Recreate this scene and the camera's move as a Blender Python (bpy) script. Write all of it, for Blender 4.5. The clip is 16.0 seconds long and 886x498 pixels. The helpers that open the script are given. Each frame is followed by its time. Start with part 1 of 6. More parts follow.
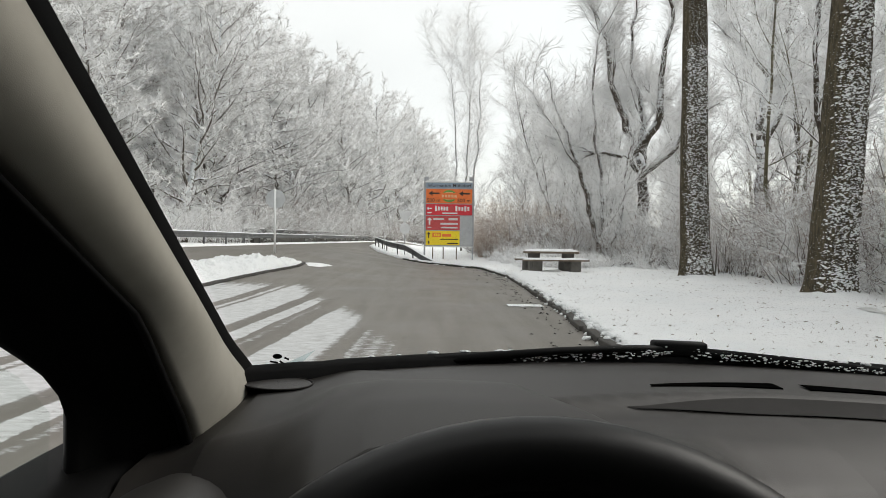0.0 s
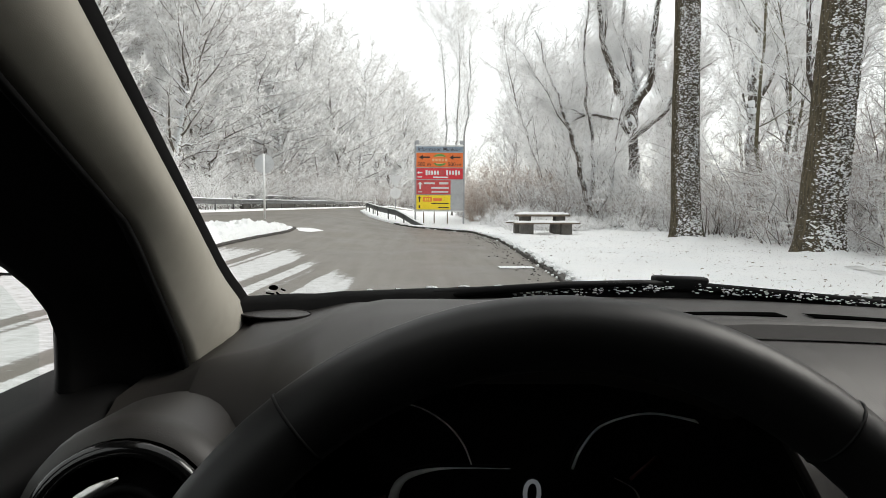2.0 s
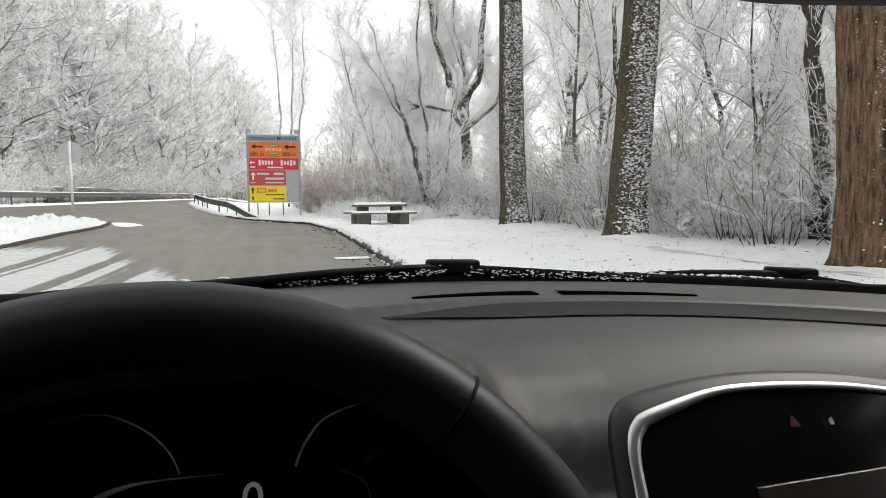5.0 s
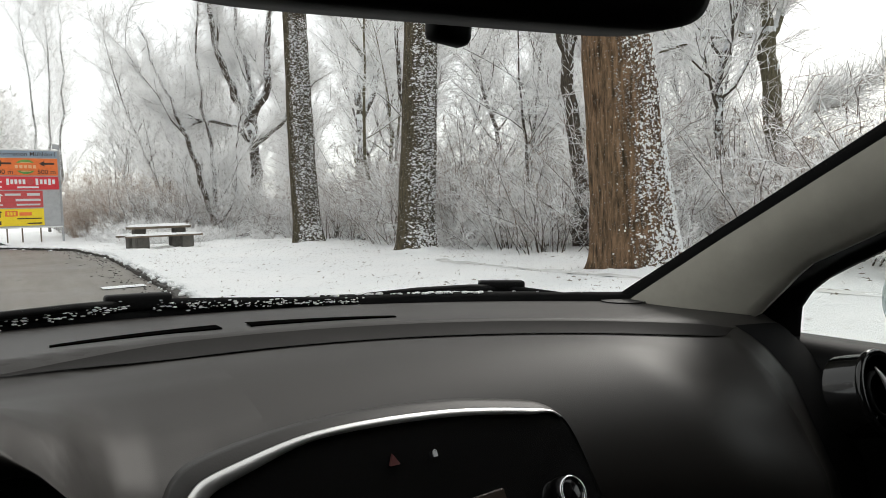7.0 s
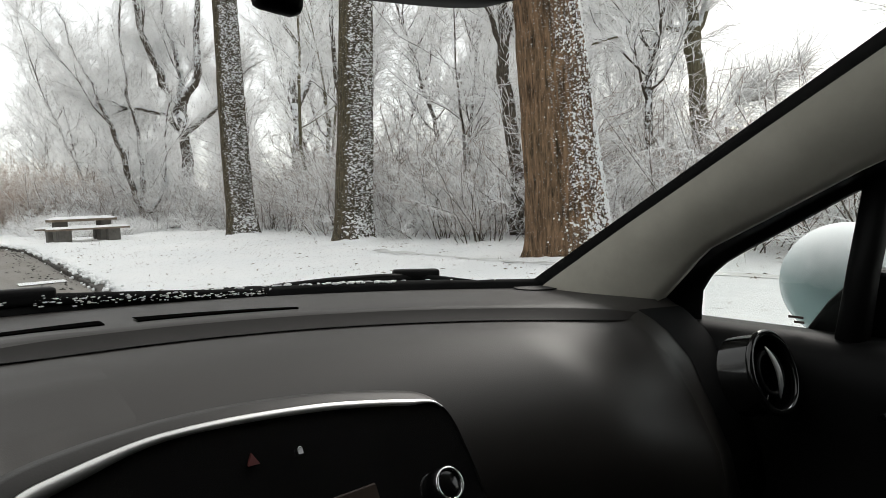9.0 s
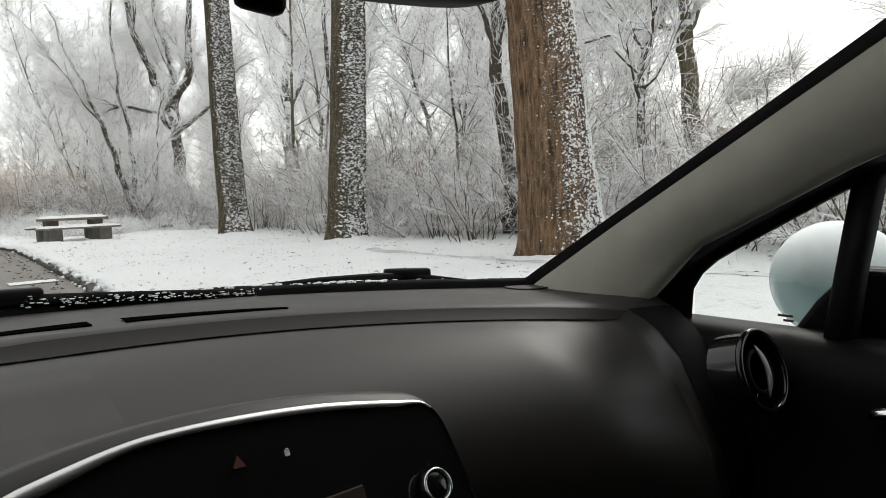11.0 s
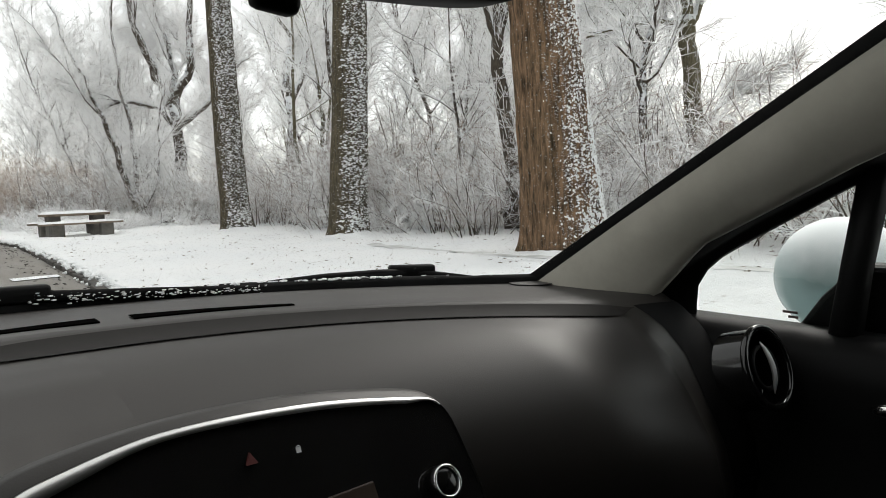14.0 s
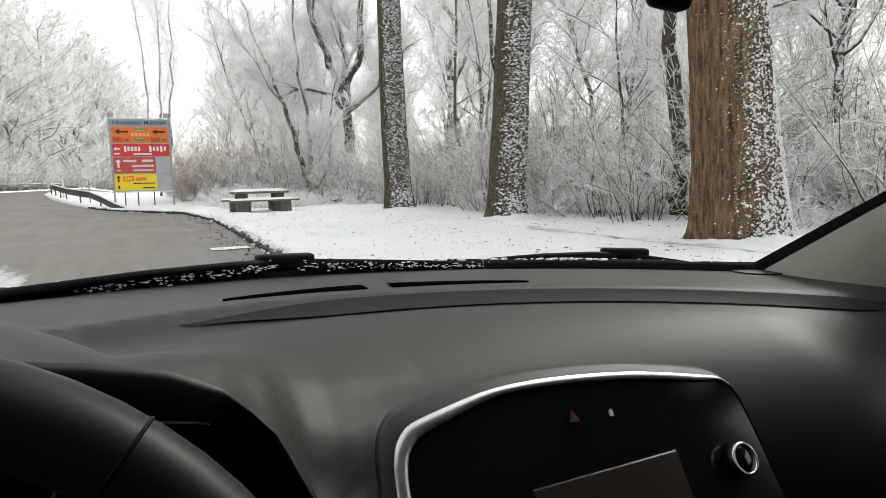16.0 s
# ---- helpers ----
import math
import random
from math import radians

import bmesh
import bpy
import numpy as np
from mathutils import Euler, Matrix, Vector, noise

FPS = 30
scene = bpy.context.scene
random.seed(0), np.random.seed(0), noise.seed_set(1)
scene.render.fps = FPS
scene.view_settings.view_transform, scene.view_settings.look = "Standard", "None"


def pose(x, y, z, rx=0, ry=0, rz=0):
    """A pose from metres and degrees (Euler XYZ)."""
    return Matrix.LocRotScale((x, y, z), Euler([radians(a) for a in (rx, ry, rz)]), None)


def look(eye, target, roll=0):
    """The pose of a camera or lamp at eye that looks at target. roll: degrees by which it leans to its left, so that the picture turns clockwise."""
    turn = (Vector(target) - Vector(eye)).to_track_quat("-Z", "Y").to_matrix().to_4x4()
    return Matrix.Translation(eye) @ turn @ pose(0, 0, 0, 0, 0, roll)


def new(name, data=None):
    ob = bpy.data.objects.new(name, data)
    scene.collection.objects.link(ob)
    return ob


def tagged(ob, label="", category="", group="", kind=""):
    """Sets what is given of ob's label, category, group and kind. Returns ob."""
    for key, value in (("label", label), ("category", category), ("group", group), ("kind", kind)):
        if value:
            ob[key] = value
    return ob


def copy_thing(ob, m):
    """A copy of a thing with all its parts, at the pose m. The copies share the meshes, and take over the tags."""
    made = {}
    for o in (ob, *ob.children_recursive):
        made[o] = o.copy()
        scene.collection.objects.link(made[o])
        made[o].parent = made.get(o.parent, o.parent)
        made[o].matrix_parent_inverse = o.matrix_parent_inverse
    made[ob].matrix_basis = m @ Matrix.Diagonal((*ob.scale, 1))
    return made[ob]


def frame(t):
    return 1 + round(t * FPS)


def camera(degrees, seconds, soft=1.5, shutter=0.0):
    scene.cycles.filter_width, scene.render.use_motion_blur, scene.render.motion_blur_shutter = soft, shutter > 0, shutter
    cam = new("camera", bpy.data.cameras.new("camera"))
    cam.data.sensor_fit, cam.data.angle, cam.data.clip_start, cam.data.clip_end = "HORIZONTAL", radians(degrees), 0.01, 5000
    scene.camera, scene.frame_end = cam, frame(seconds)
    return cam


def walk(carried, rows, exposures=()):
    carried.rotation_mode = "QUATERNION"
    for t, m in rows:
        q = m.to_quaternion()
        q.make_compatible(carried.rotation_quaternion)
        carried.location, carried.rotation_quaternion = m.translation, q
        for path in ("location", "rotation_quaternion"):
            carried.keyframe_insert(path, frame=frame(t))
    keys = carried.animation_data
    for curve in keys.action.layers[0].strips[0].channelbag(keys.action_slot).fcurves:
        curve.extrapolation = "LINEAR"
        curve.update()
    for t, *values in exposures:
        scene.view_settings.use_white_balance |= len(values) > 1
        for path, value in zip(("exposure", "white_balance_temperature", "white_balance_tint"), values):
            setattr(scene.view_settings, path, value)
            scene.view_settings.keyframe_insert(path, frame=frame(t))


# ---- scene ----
cam = camera(69.5, 16.0, soft=0.85)
PATH = [
    (0, (-1.38, 1.644, 1.127), (-1.339, 3.643, 1.102), 0.7),
    (0.5, (-1.379, 1.646, 1.114), (-1.345, 3.644, 1.042), 0.6),
    (1, (-1.378, 1.66, 1.094), (-1.279, 3.654, 0.981), 1.3),
    (1.5, (-1.384, 1.666, 1.084), (-1.309, 3.659, 0.938), 0.3),
    (2, (-1.389, 1.663, 1.085), (-1.319, 3.657, 0.951), 0.2),
    (2.5, (-1.39, 1.666, 1.084), (-1.288, 3.658, 0.942), 0.7),
    (3, (-1.38, 1.672, 1.076), (-1.206, 3.656, 0.897), 1.6),
    (5.5, (-1.249, 1.679, 1.079), (-0.519, 3.536, 0.928), -1.4),
    (6, (-1.208, 1.68, 1.083), (-0.3, 3.457, 0.944), -2.0),
    (6.5, (-1.189, 1.676, 1.083), (-0.207, 3.413, 0.952), -1.8),
    (7, (-1.15, 1.668, 1.082), (-0.03, 3.32, 0.958), -1.7),
    (7.5, (-1.122, 1.661, 1.084), (0.093, 3.245, 0.972), -1.7),
    (8, (-1.115, 1.66, 1.083), (0.128, 3.22, 0.948), -2.0),
    (8.5, (-1.108, 1.659, 1.082), (0.15, 3.206, 0.934), -2.4),
    (9, (-1.105, 1.655, 1.077), (0.162, 3.194, 0.916), -2.0),
    (11.5, (-1.101, 1.654, 1.078), (0.186, 3.175, 0.908), -2.2),
    (12, (-1.101, 1.655, 1.078), (0.19, 3.173, 0.904), -2.3),
    (12.5, (-1.103, 1.653, 1.081), (0.178, 3.18, 0.911), -2.5),
    (13, (-1.103, 1.655, 1.079), (0.181, 3.177, 0.894), -2.1),
    (13.5, (-1.103, 1.656, 1.079), (0.182, 3.177, 0.891), -2.1),
    (14, (-1.106, 1.656, 1.08), (0.172, 3.184, 0.899), -2.1),
    (14.5, (-1.12, 1.66, 1.081), (0.107, 3.229, 0.897), -2.3),
    (15, (-1.143, 1.665, 1.083), (-0.005, 3.298, 0.892), -2.4),
    (15.5, (-1.164, 1.674, 1.083), (-0.113, 3.361, 0.868), -1.8),
    (16, (-1.207, 1.686, 1.083), (-0.329, 3.469, 0.863), -1.5),
]
walk(cam, [(t, look(e, g, r)) for t, e, g, r in PATH], [(0, 0.28), (0.6, 0.36), (1.4, 0.62), (3, 0.62), (5.5, 0.58), (13, 0.59), (15, 0.66), (16, 0.66)])

# ---- world, sun ----
world = bpy.data.worlds.new("overcast")
scene.world = world
world.use_nodes = True
wn, wl = world.node_tree.nodes, world.node_tree.links
wn.clear()
sky = wn.new("ShaderNodeTexSky")
sky.sky_type, sky.sun_disc = "NISHITA", False
sky.sun_elevation, sky.sun_rotation = radians(30), radians(70)
sky_bg = wn.new("ShaderNodeBackground")
sky_bg.inputs["Strength"].default_value = 0.02
wl.new(sky.outputs[0], sky_bg.inputs["Color"])
cloud_noise = wn.new("ShaderNodeTexNoise")
cloud_noise.inputs["Scale"].default_value = 1.6
cloud_noise.inputs["Detail"].default_value = 4
cloud_ramp = wn.new("ShaderNodeValToRGB")
cloud_ramp.color_ramp.elements[0].color = (0.80, 0.79, 0.765, 1)
cloud_ramp.color_ramp.elements[1].color = (1.0, 0.985, 0.95, 1)
cloud_ramp.color_ramp.elements[0].position, cloud_ramp.color_ramp.elements[1].position = 0.3, 0.6
wl.new(cloud_noise.outputs[0], cloud_ramp.inputs[0])
cloud_bg = wn.new("ShaderNodeBackground")
cloud_bg.inputs["Strength"].default_value = 0.82
wl.new(cloud_ramp.outputs[0], cloud_bg.inputs["Color"])
sky_add = wn.new("ShaderNodeAddShader")
sky_out = wn.new("ShaderNodeOutputWorld")
wl.new(sky_bg.outputs[0], sky_add.inputs[0])
wl.new(cloud_bg.outputs[0], sky_add.inputs[1])
wl.new(sky_add.outputs[0], sky_out.inputs[0])

sun = new("sun", bpy.data.lights.new("sun", "SUN"))
sun.data.energy, sun.data.angle, sun.data.color = 1.6, radians(30), (1.0, 0.96, 0.9)
sun.matrix_world = look((34, 10, 28), (0, 0, 0))


# ---- materials ----
def node_mat(name):
    m = bpy.data.materials.new(name)
    m.use_nodes = True
    n, l = m.node_tree.nodes, m.node_tree.links
    return m, n, l, n["Principled BSDF"]


def noise_node(n, l, coord, scale, detail=4, rough=0.6):
    t = n.new("ShaderNodeTexNoise")
    t.inputs["Scale"].default_value, t.inputs["Detail"].default_value, t.inputs["Roughness"].default_value = scale, detail, rough
    l.new(coord, t.inputs["Vector"])
    return t.outputs[0]


def ramp(n, l, fac, stops):
    r = n.new("ShaderNodeValToRGB")
    e = r.color_ramp.elements
    while len(e) < len(stops):
        e.new(0.5)
    for k, (p, c) in zip(e, stops):
        k.position, k.color = p, (*c, 1)
    l.new(fac, r.inputs[0])
    return r.outputs[0]


def mix(n, l, fac, a, b):
    m = n.new("ShaderNodeMix")
    m.data_type = "RGBA"
    for sock, v in ((m.inputs[0], fac), (m.inputs[6], a), (m.inputs[7], b)):
        if isinstance(v, (int, float)):
            sock.default_value = v
        elif isinstance(v, tuple):
            sock.default_value = (*v, 1)
        else:
            l.new(v, sock)
    return m.outputs[2]


def calc(n, l, op, a, b=0.0, clamp=False):
    m = n.new("ShaderNodeMath")
    m.operation, m.use_clamp = op, clamp
    for sock, v in zip(m.inputs, (a, b)):
        if isinstance(v, (int, float)):
            sock.default_value = v
        else:
            l.new(v, sock)
    return m.outputs[0]


def bump(n, l, b, height, strength, distance):
    k = n.new("ShaderNodeBump")
    k.inputs["Strength"].default_value, k.inputs["Distance"].default_value = strength, distance
    l.new(height, k.inputs["Height"])
    l.new(k.outputs[0], b.inputs["Normal"])


def surf(name, c1, c2, scale, rough, grain=400.0, relief=0.15, depth=0.0005, metal=0.0, spec=0.5):
    """Colour that drifts between c1 and c2 at one scale, and a fine grain."""
    m, n, l, b = node_mat(name)
    co = n.new("ShaderNodeTexCoord").outputs["Object"]
    big, fine = noise_node(n, l, co, scale), noise_node(n, l, co, grain, 2)
    l.new(ramp(n, l, big, [(0.35, c1), (0.65, c2)]), b.inputs["Base Color"])
    r = calc(n, l, "MULTIPLY_ADD", big, 0.15)
    r.node.inputs[2].default_value = rough - 0.075
    l.new(r, b.inputs["Roughness"])
    b.inputs["Metallic"].default_value, b.inputs["Specular IOR Level"].default_value = metal, spec
    bump(n, l, b, fine, relief, depth)
    return m


dash_mat = surf("dash_plastic", (0.0155, 0.0138, 0.0122), (0.0205, 0.0183, 0.0162), 3, 0.5, 900, 0.25, 0.0004, spec=0.40)
black_mat = surf("black_plastic", (0.003, 0.003, 0.003), (0.005, 0.005, 0.005), 8, 0.55, 700, 0.2, 0.0003, spec=0.10)
trim_mat = surf("pillar_fabric", (0.315, 0.30, 0.258), (0.355, 0.338, 0.294), 20, 0.9, 1500, 0.3, 0.0003, spec=0.2)
frit_mat = surf("black_seal", (0.005, 0.005, 0.005), (0.008, 0.008, 0.008), 30, 0.8, spec=0.05)
slot_mat = surf("open_slot_black", (0.0015, 0.0015, 0.0015), (0.0025, 0.0025, 0.0025), 30, 0.9, spec=0.0)
leather_mat = surf("wheel_leather", (0.006, 0.006, 0.006), (0.009, 0.009, 0.009), 12, 0.45, 1600, 0.1, 0.0002, spec=0.28)
gloss_mat = surf("gloss_black", (0.004, 0.004, 0.004), (0.006, 0.006, 0.006), 5, 0.12, 100, 0.0)
silver_mat = surf("satin_silver", (0.62, 0.62, 0.61), (0.7, 0.7, 0.69), 10, 0.34, 800, 0.1, 0.0002, metal=0.85)
chrome_mat = surf("chrome", (0.75, 0.75, 0.75), (0.8, 0.8, 0.8), 10, 0.12, 100, 0.0, metal=1.0)
# the brown is a reflection on the screen, put into its base colour
screen_mat = surf("display_glass", (0.028, 0.021, 0.017), (0.034, 0.026, 0.021), 10, 0.2, 100, 0.0)
paint_mat = surf("pale_blue_paint", (0.42, 0.52, 0.53), (0.46, 0.56, 0.57), 6, 0.22, 300, 0.02)
cap_mat = surf("smooth_snow", (0.82, 0.84, 0.86), (0.9, 0.91, 0.92), 12, 0.8, 90, 0.3, 0.002, spec=0.15)
rubber_mat = surf("tyre_rubber", (0.02, 0.02, 0.02), (0.035, 0.034, 0.033), 10, 0.8)
needle_mat = surf("red_plastic", (0.05, 0.005, 0.004), (0.07, 0.006, 0.005), 10, 0.5)
darker_dash_mat = surf("dark_dash_strip", (0.011, 0.010, 0.0092), (0.0135, 0.012, 0.011), 4, 0.65, 900, 0.25, 0.0004, spec=0.15)
digit_mat, n, l, b = node_mat("lit_digit")
b.inputs["Base Color"].default_value = (0.3, 0.3, 0.3, 1)
b.inputs["Emission Color"].default_value, b.inputs["Emission Strength"].default_value = (0.8, 0.85, 0.9, 1), 0.06
ring_mat = surf("dull_ring_silver", (0.18, 0.18, 0.17), (0.24, 0.235, 0.22), 10, 0.45)
# on the dashboard ends this black also holds painted shade
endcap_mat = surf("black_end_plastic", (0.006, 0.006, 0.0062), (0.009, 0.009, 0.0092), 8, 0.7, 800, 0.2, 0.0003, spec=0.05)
icon_mat = surf("white_print", (0.6, 0.6, 0.6), (0.66, 0.66, 0.66), 10, 0.5)
speaker_mat = surf("speaker_mesh", (0.024, 0.022, 0.021), (0.032, 0.030, 0.028), 600, 0.5, 1200, 0.6, 0.001)
galv_mat = surf("galvanised_steel", (0.30, 0.31, 0.32), (0.42, 0.43, 0.44), 6, 0.5, 60, 0.15, 0.002, metal=0.6)
rail_mat = surf("dull_rail_steel", (0.075, 0.076, 0.077), (0.13, 0.131, 0.132), 2, 0.6, 60, 0.2, 0.002, metal=0.3)
concrete_mat = surf("concrete", (0.06, 0.056, 0.05), (0.12, 0.113, 0.10), 3, 0.9, 60, 0.4, 0.006)
wood_mat = surf("weathered_wood", (0.12, 0.09, 0.065), (0.2, 0.16, 0.12), 5, 0.85, 50, 0.4, 0.004)
alu_mat = surf("sign_aluminium", (0.38, 0.39, 0.40), (0.46, 0.47, 0.48), 4, 0.5, 50, 0.05, metal=0.3)
sign_back_mat = surf("sign_back_grey", (0.45, 0.46, 0.47), (0.55, 0.56, 0.57), 4, 0.55, 50, 0.05)
white_mat = surf("white_paint", (0.72, 0.72, 0.72), (0.8, 0.8, 0.8), 4, 0.5, 60, 0.05)
orange_mat = surf("orange_print", (0.78, 0.16, 0.03), (0.86, 0.20, 0.04), 4, 0.5, 50, 0.03)
red_mat = surf("red_print", (0.62, 0.025, 0.04), (0.70, 0.035, 0.05), 4, 0.5, 50, 0.03)
dullred_mat = surf("faded_red_print", (0.50, 0.06, 0.06), (0.58, 0.08, 0.08), 4, 0.5, 50, 0.03)
yellow_mat = surf("yellow_print", (0.85, 0.62, 0.01), (0.9, 0.68, 0.02), 4, 0.5, 50, 0.03)
bluegrey_mat = surf("blue_grey_print", (0.25, 0.32, 0.40), (0.3, 0.37, 0.45), 4, 0.5, 50, 0.03)
cream_mat = surf("cream_print", (0.80, 0.42, 0.20), (0.86, 0.48, 0.25), 4, 0.5, 50, 0.03)
ink_mat = surf("black_print", (0.03, 0.015, 0.01), (0.04, 0.02, 0.015), 4, 0.6, 50, 0.03)
green_mat = surf("green_print", (0.10, 0.28, 0.05), (0.14, 0.34, 0.07), 4, 0.5, 50, 0.03)


def snow_material(name, debris=0.0):
    m, n, l, b = node_mat(name)
    co = n.new("ShaderNodeNewGeometry").outputs["Position"]
    big, mid, fine = noise_node(n, l, co, 0.5), noise_node(n, l, co, 11, 7), noise_node(n, l, co, 45, 6, 0.7)
    col = ramp(n, l, big, [(0.3, (0.88, 0.90, 0.91)), (0.7, (0.95, 0.955, 0.955))])
    if debris:
        spots = ramp(n, l, noise_node(n, l, co, 9, 8, 0.75), [(0.365, (1, 1, 1)), (0.41, (0, 0, 0))])
        patch = ramp(n, l, noise_node(n, l, co, 0.9, 3), [(0.4, (0, 0, 0)), (0.62, (debris, debris, debris))])
        col = mix(n, l, calc(n, l, "MULTIPLY", spots, patch, True), col, (0.24, 0.21, 0.17))
    l.new(col, b.inputs["Base Color"])
    b.inputs["Roughness"].default_value = 0.75
    b.inputs["Specular IOR Level"].default_value = 0.2
    bump(n, l, b, calc(n, l, "MULTIPLY_ADD", mid, 0.9, False), 0.75, 0.05)
    h = b.inputs["Normal"].links[0].from_node.inputs["Height"].links[0].from_node
    l.new(fine, h.inputs[2])
    return m


snow_mat = snow_material("fresh_snow")
field_mat = snow_material("snow_over_grass", 0.8)


def bark_material(name, dark, light, snow=0.55, wind=None, stretch=(9, 9, 1.2), cover=0.5, gain=0.13, size=13):
    """Ridged bark; snow lies where the surface looks up, and, with wind, is blown onto that side."""
    m, n, l, b = node_mat(name)
    co = n.new("ShaderNodeTexCoord").outputs["Object"]
    mp = n.new("ShaderNodeMapping")
    mp.inputs["Scale"].default_value = stretch
    l.new(co, mp.inputs[0])
    ridge, blot = noise_node(n, l, mp.outputs[0], 3.5, 8, 0.65), noise_node(n, l, co, 1.1, 3)
    col = mix(n, l, ramp(n, l, ridge, [(0.36, (0, 0, 0)), (0.62, (1, 1, 1))]), dark, light)
    col = mix(n, l, calc(n, l, "MULTIPLY", blot, 0.35), col, (0.10, 0.085, 0.045))
    geo = n.new("ShaderNodeNewGeometry")
    dot = n.new("ShaderNodeVectorMath")
    dot.operation = "DOT_PRODUCT"
    l.new(geo.outputs["Normal"], dot.inputs[0])
    dot.inputs[1].default_value = wind or (0, 0, 1)
    fl = n.new("ShaderNodeMapping")
    fl.inputs["Scale"].default_value = (1, 1, 1.9) if wind else (1, 1, 1)
    l.new(co, fl.inputs[0])
    fleck = noise_node(n, l, fl.outputs[0], size if wind else 9, 6, 0.66)
    toward = dot.outputs["Value"]
    if wind:
        toward = ramp(n, l, calc(n, l, "MULTIPLY_ADD", toward, 0.5), [(0.78, (0, 0, 0)), (0.90, (1, 1, 1))])
        toward.node.inputs[0].links[0].from_node.inputs[2].default_value = 0.5
    amount = calc(n, l, "MULTIPLY_ADD", toward, gain if wind else 0.45)
    l.new(fleck, amount.node.inputs[2])
    lo = 1.02 - cover if wind else 1.12 - snow
    mask = ramp(n, l, amount, [(lo - 0.035, (0, 0, 0)), (lo + 0.035, (1, 1, 1))])
    l.new(mix(n, l, mask, col, (0.84, 0.86, 0.88)), b.inputs["Base Color"])
    b.inputs["Roughness"].default_value, b.inputs["Specular IOR Level"].default_value = 0.9, 0.15
    bump(n, l, b, calc(n, l, "ADD", ridge, mask), 1.0, 0.045)
    return m


WIND = (-0.05, -0.998, 0.03)
poplar_mat = bark_material("poplar_bark", (0.022, 0.019, 0.015), (0.125, 0.104, 0.072), wind=WIND, stretch=(7, 7, 1.0), cover=0.38, gain=0.07, size=20)
redbark_mat = bark_material("red_brown_bark", (0.016, 0.010, 0.007), (0.25, 0.155, 0.095), wind=WIND, stretch=(5.0, 5.0, 0.85), cover=0.36, gain=0.09, size=26)
trunk_mat = bark_material("dark_bark", (0.035, 0.030, 0.026), (0.12, 0.10, 0.085), snow=0.52)
# frost is real; distance haze is also put into the paler wood colours
hazy_frostbark_mat = bark_material("hazy_frosted_bark", (0.06, 0.053, 0.047), (0.17, 0.15, 0.13), snow=0.6)
pale_mat = bark_material("pale_birch_bark", (0.16, 0.15, 0.14), (0.36, 0.35, 0.33), snow=0.6)
greenbark_mat = bark_material("mossy_bark", (0.07, 0.065, 0.04), (0.21, 0.19, 0.13), snow=0.5)


def frost_material(name, wood, snow, lo, hi):
    m, n, l, b = node_mat(name)
    co = n.new("ShaderNodeNewGeometry")
    sep = n.new("ShaderNodeSeparateXYZ")
    l.new(co.outputs["Normal"], sep.inputs[0])
    a = calc(n, l, "MULTIPLY_ADD", sep.outputs[2], 0.32)
    l.new(noise_node(n, l, co.outputs["Position"], 1.3, 5, 0.7), a.node.inputs[2])
    mask = ramp(n, l, a, [(lo, (0, 0, 0)), (hi, (1, 1, 1))])
    l.new(mix(n, l, mask, wood, snow), b.inputs["Base Color"])
    b.inputs["Roughness"].default_value, b.inputs["Specular IOR Level"].default_value = 0.9, 0.1
    return m


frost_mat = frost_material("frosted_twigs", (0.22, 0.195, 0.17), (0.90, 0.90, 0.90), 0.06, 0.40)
brush_mat = frost_material("frosted_brush", (0.25, 0.185, 0.145), (0.88, 0.88, 0.88), 0.28, 0.55)

# wet asphalt with strips of snow between the wheel tracks
road_mat, n, l, b = node_mat("wet_asphalt")
pos = n.new("ShaderNodeNewGeometry").outputs["Position"]
grit, blot = noise_node(n, l, pos, 90, 4, 0.7), noise_node(n, l, pos, 0.45, 5)
asphalt = mix(n, l, ramp(n, l, blot, [(0.3, (0, 0, 0)), (0.7, (1, 1, 1))]), (0.165, 0.150, 0.130), (0.235, 0.217, 0.19))
asphalt = mix(n, l, calc(n, l, "MULTIPLY", grit, 0.35), asphalt, (0.07, 0.066, 0.06))
stm = n.new("ShaderNodeMapping")
stm.inputs["Scale"].default_value = (2.2, 0.16, 1.0)
stm.inputs["Rotation"].default_value = (0, 0, radians(8))
l.new(pos, stm.inputs[0])
streak = noise_node(n, l, stm.outputs[0], 1.6, 6, 0.6)
asphalt = mix(n, l, ramp(n, l, streak, [(0.40, (0.45, 0.45, 0.45)), (0.62, (0, 0, 0))]), asphalt, (0.10, 0.088, 0.072))
dirt = noise_node(n, l, pos, 3.5, 9, 0.75)
asphalt = mix(n, l, ramp(n, l, dirt, [(0.33, (0.8, 0.8, 0.8)), (0.40, (0, 0, 0))]), asphalt, (0.05, 0.045, 0.038))
sep = n.new("ShaderNodeSeparateXYZ")
l.new(pos, sep.inputs[0])
along = calc(n, l, "MULTIPLY_ADD", sep.outputs[1], -0.05)
l.new(sep.outputs[0], along.node.inputs[2])
warp = calc(n, l, "MULTIPLY", calc(n, l, "SUBTRACT", noise_node(n, l, pos, 0.6, 3), 0.5), 0.16)
lane = calc(n, l, "ADD", along, warp)
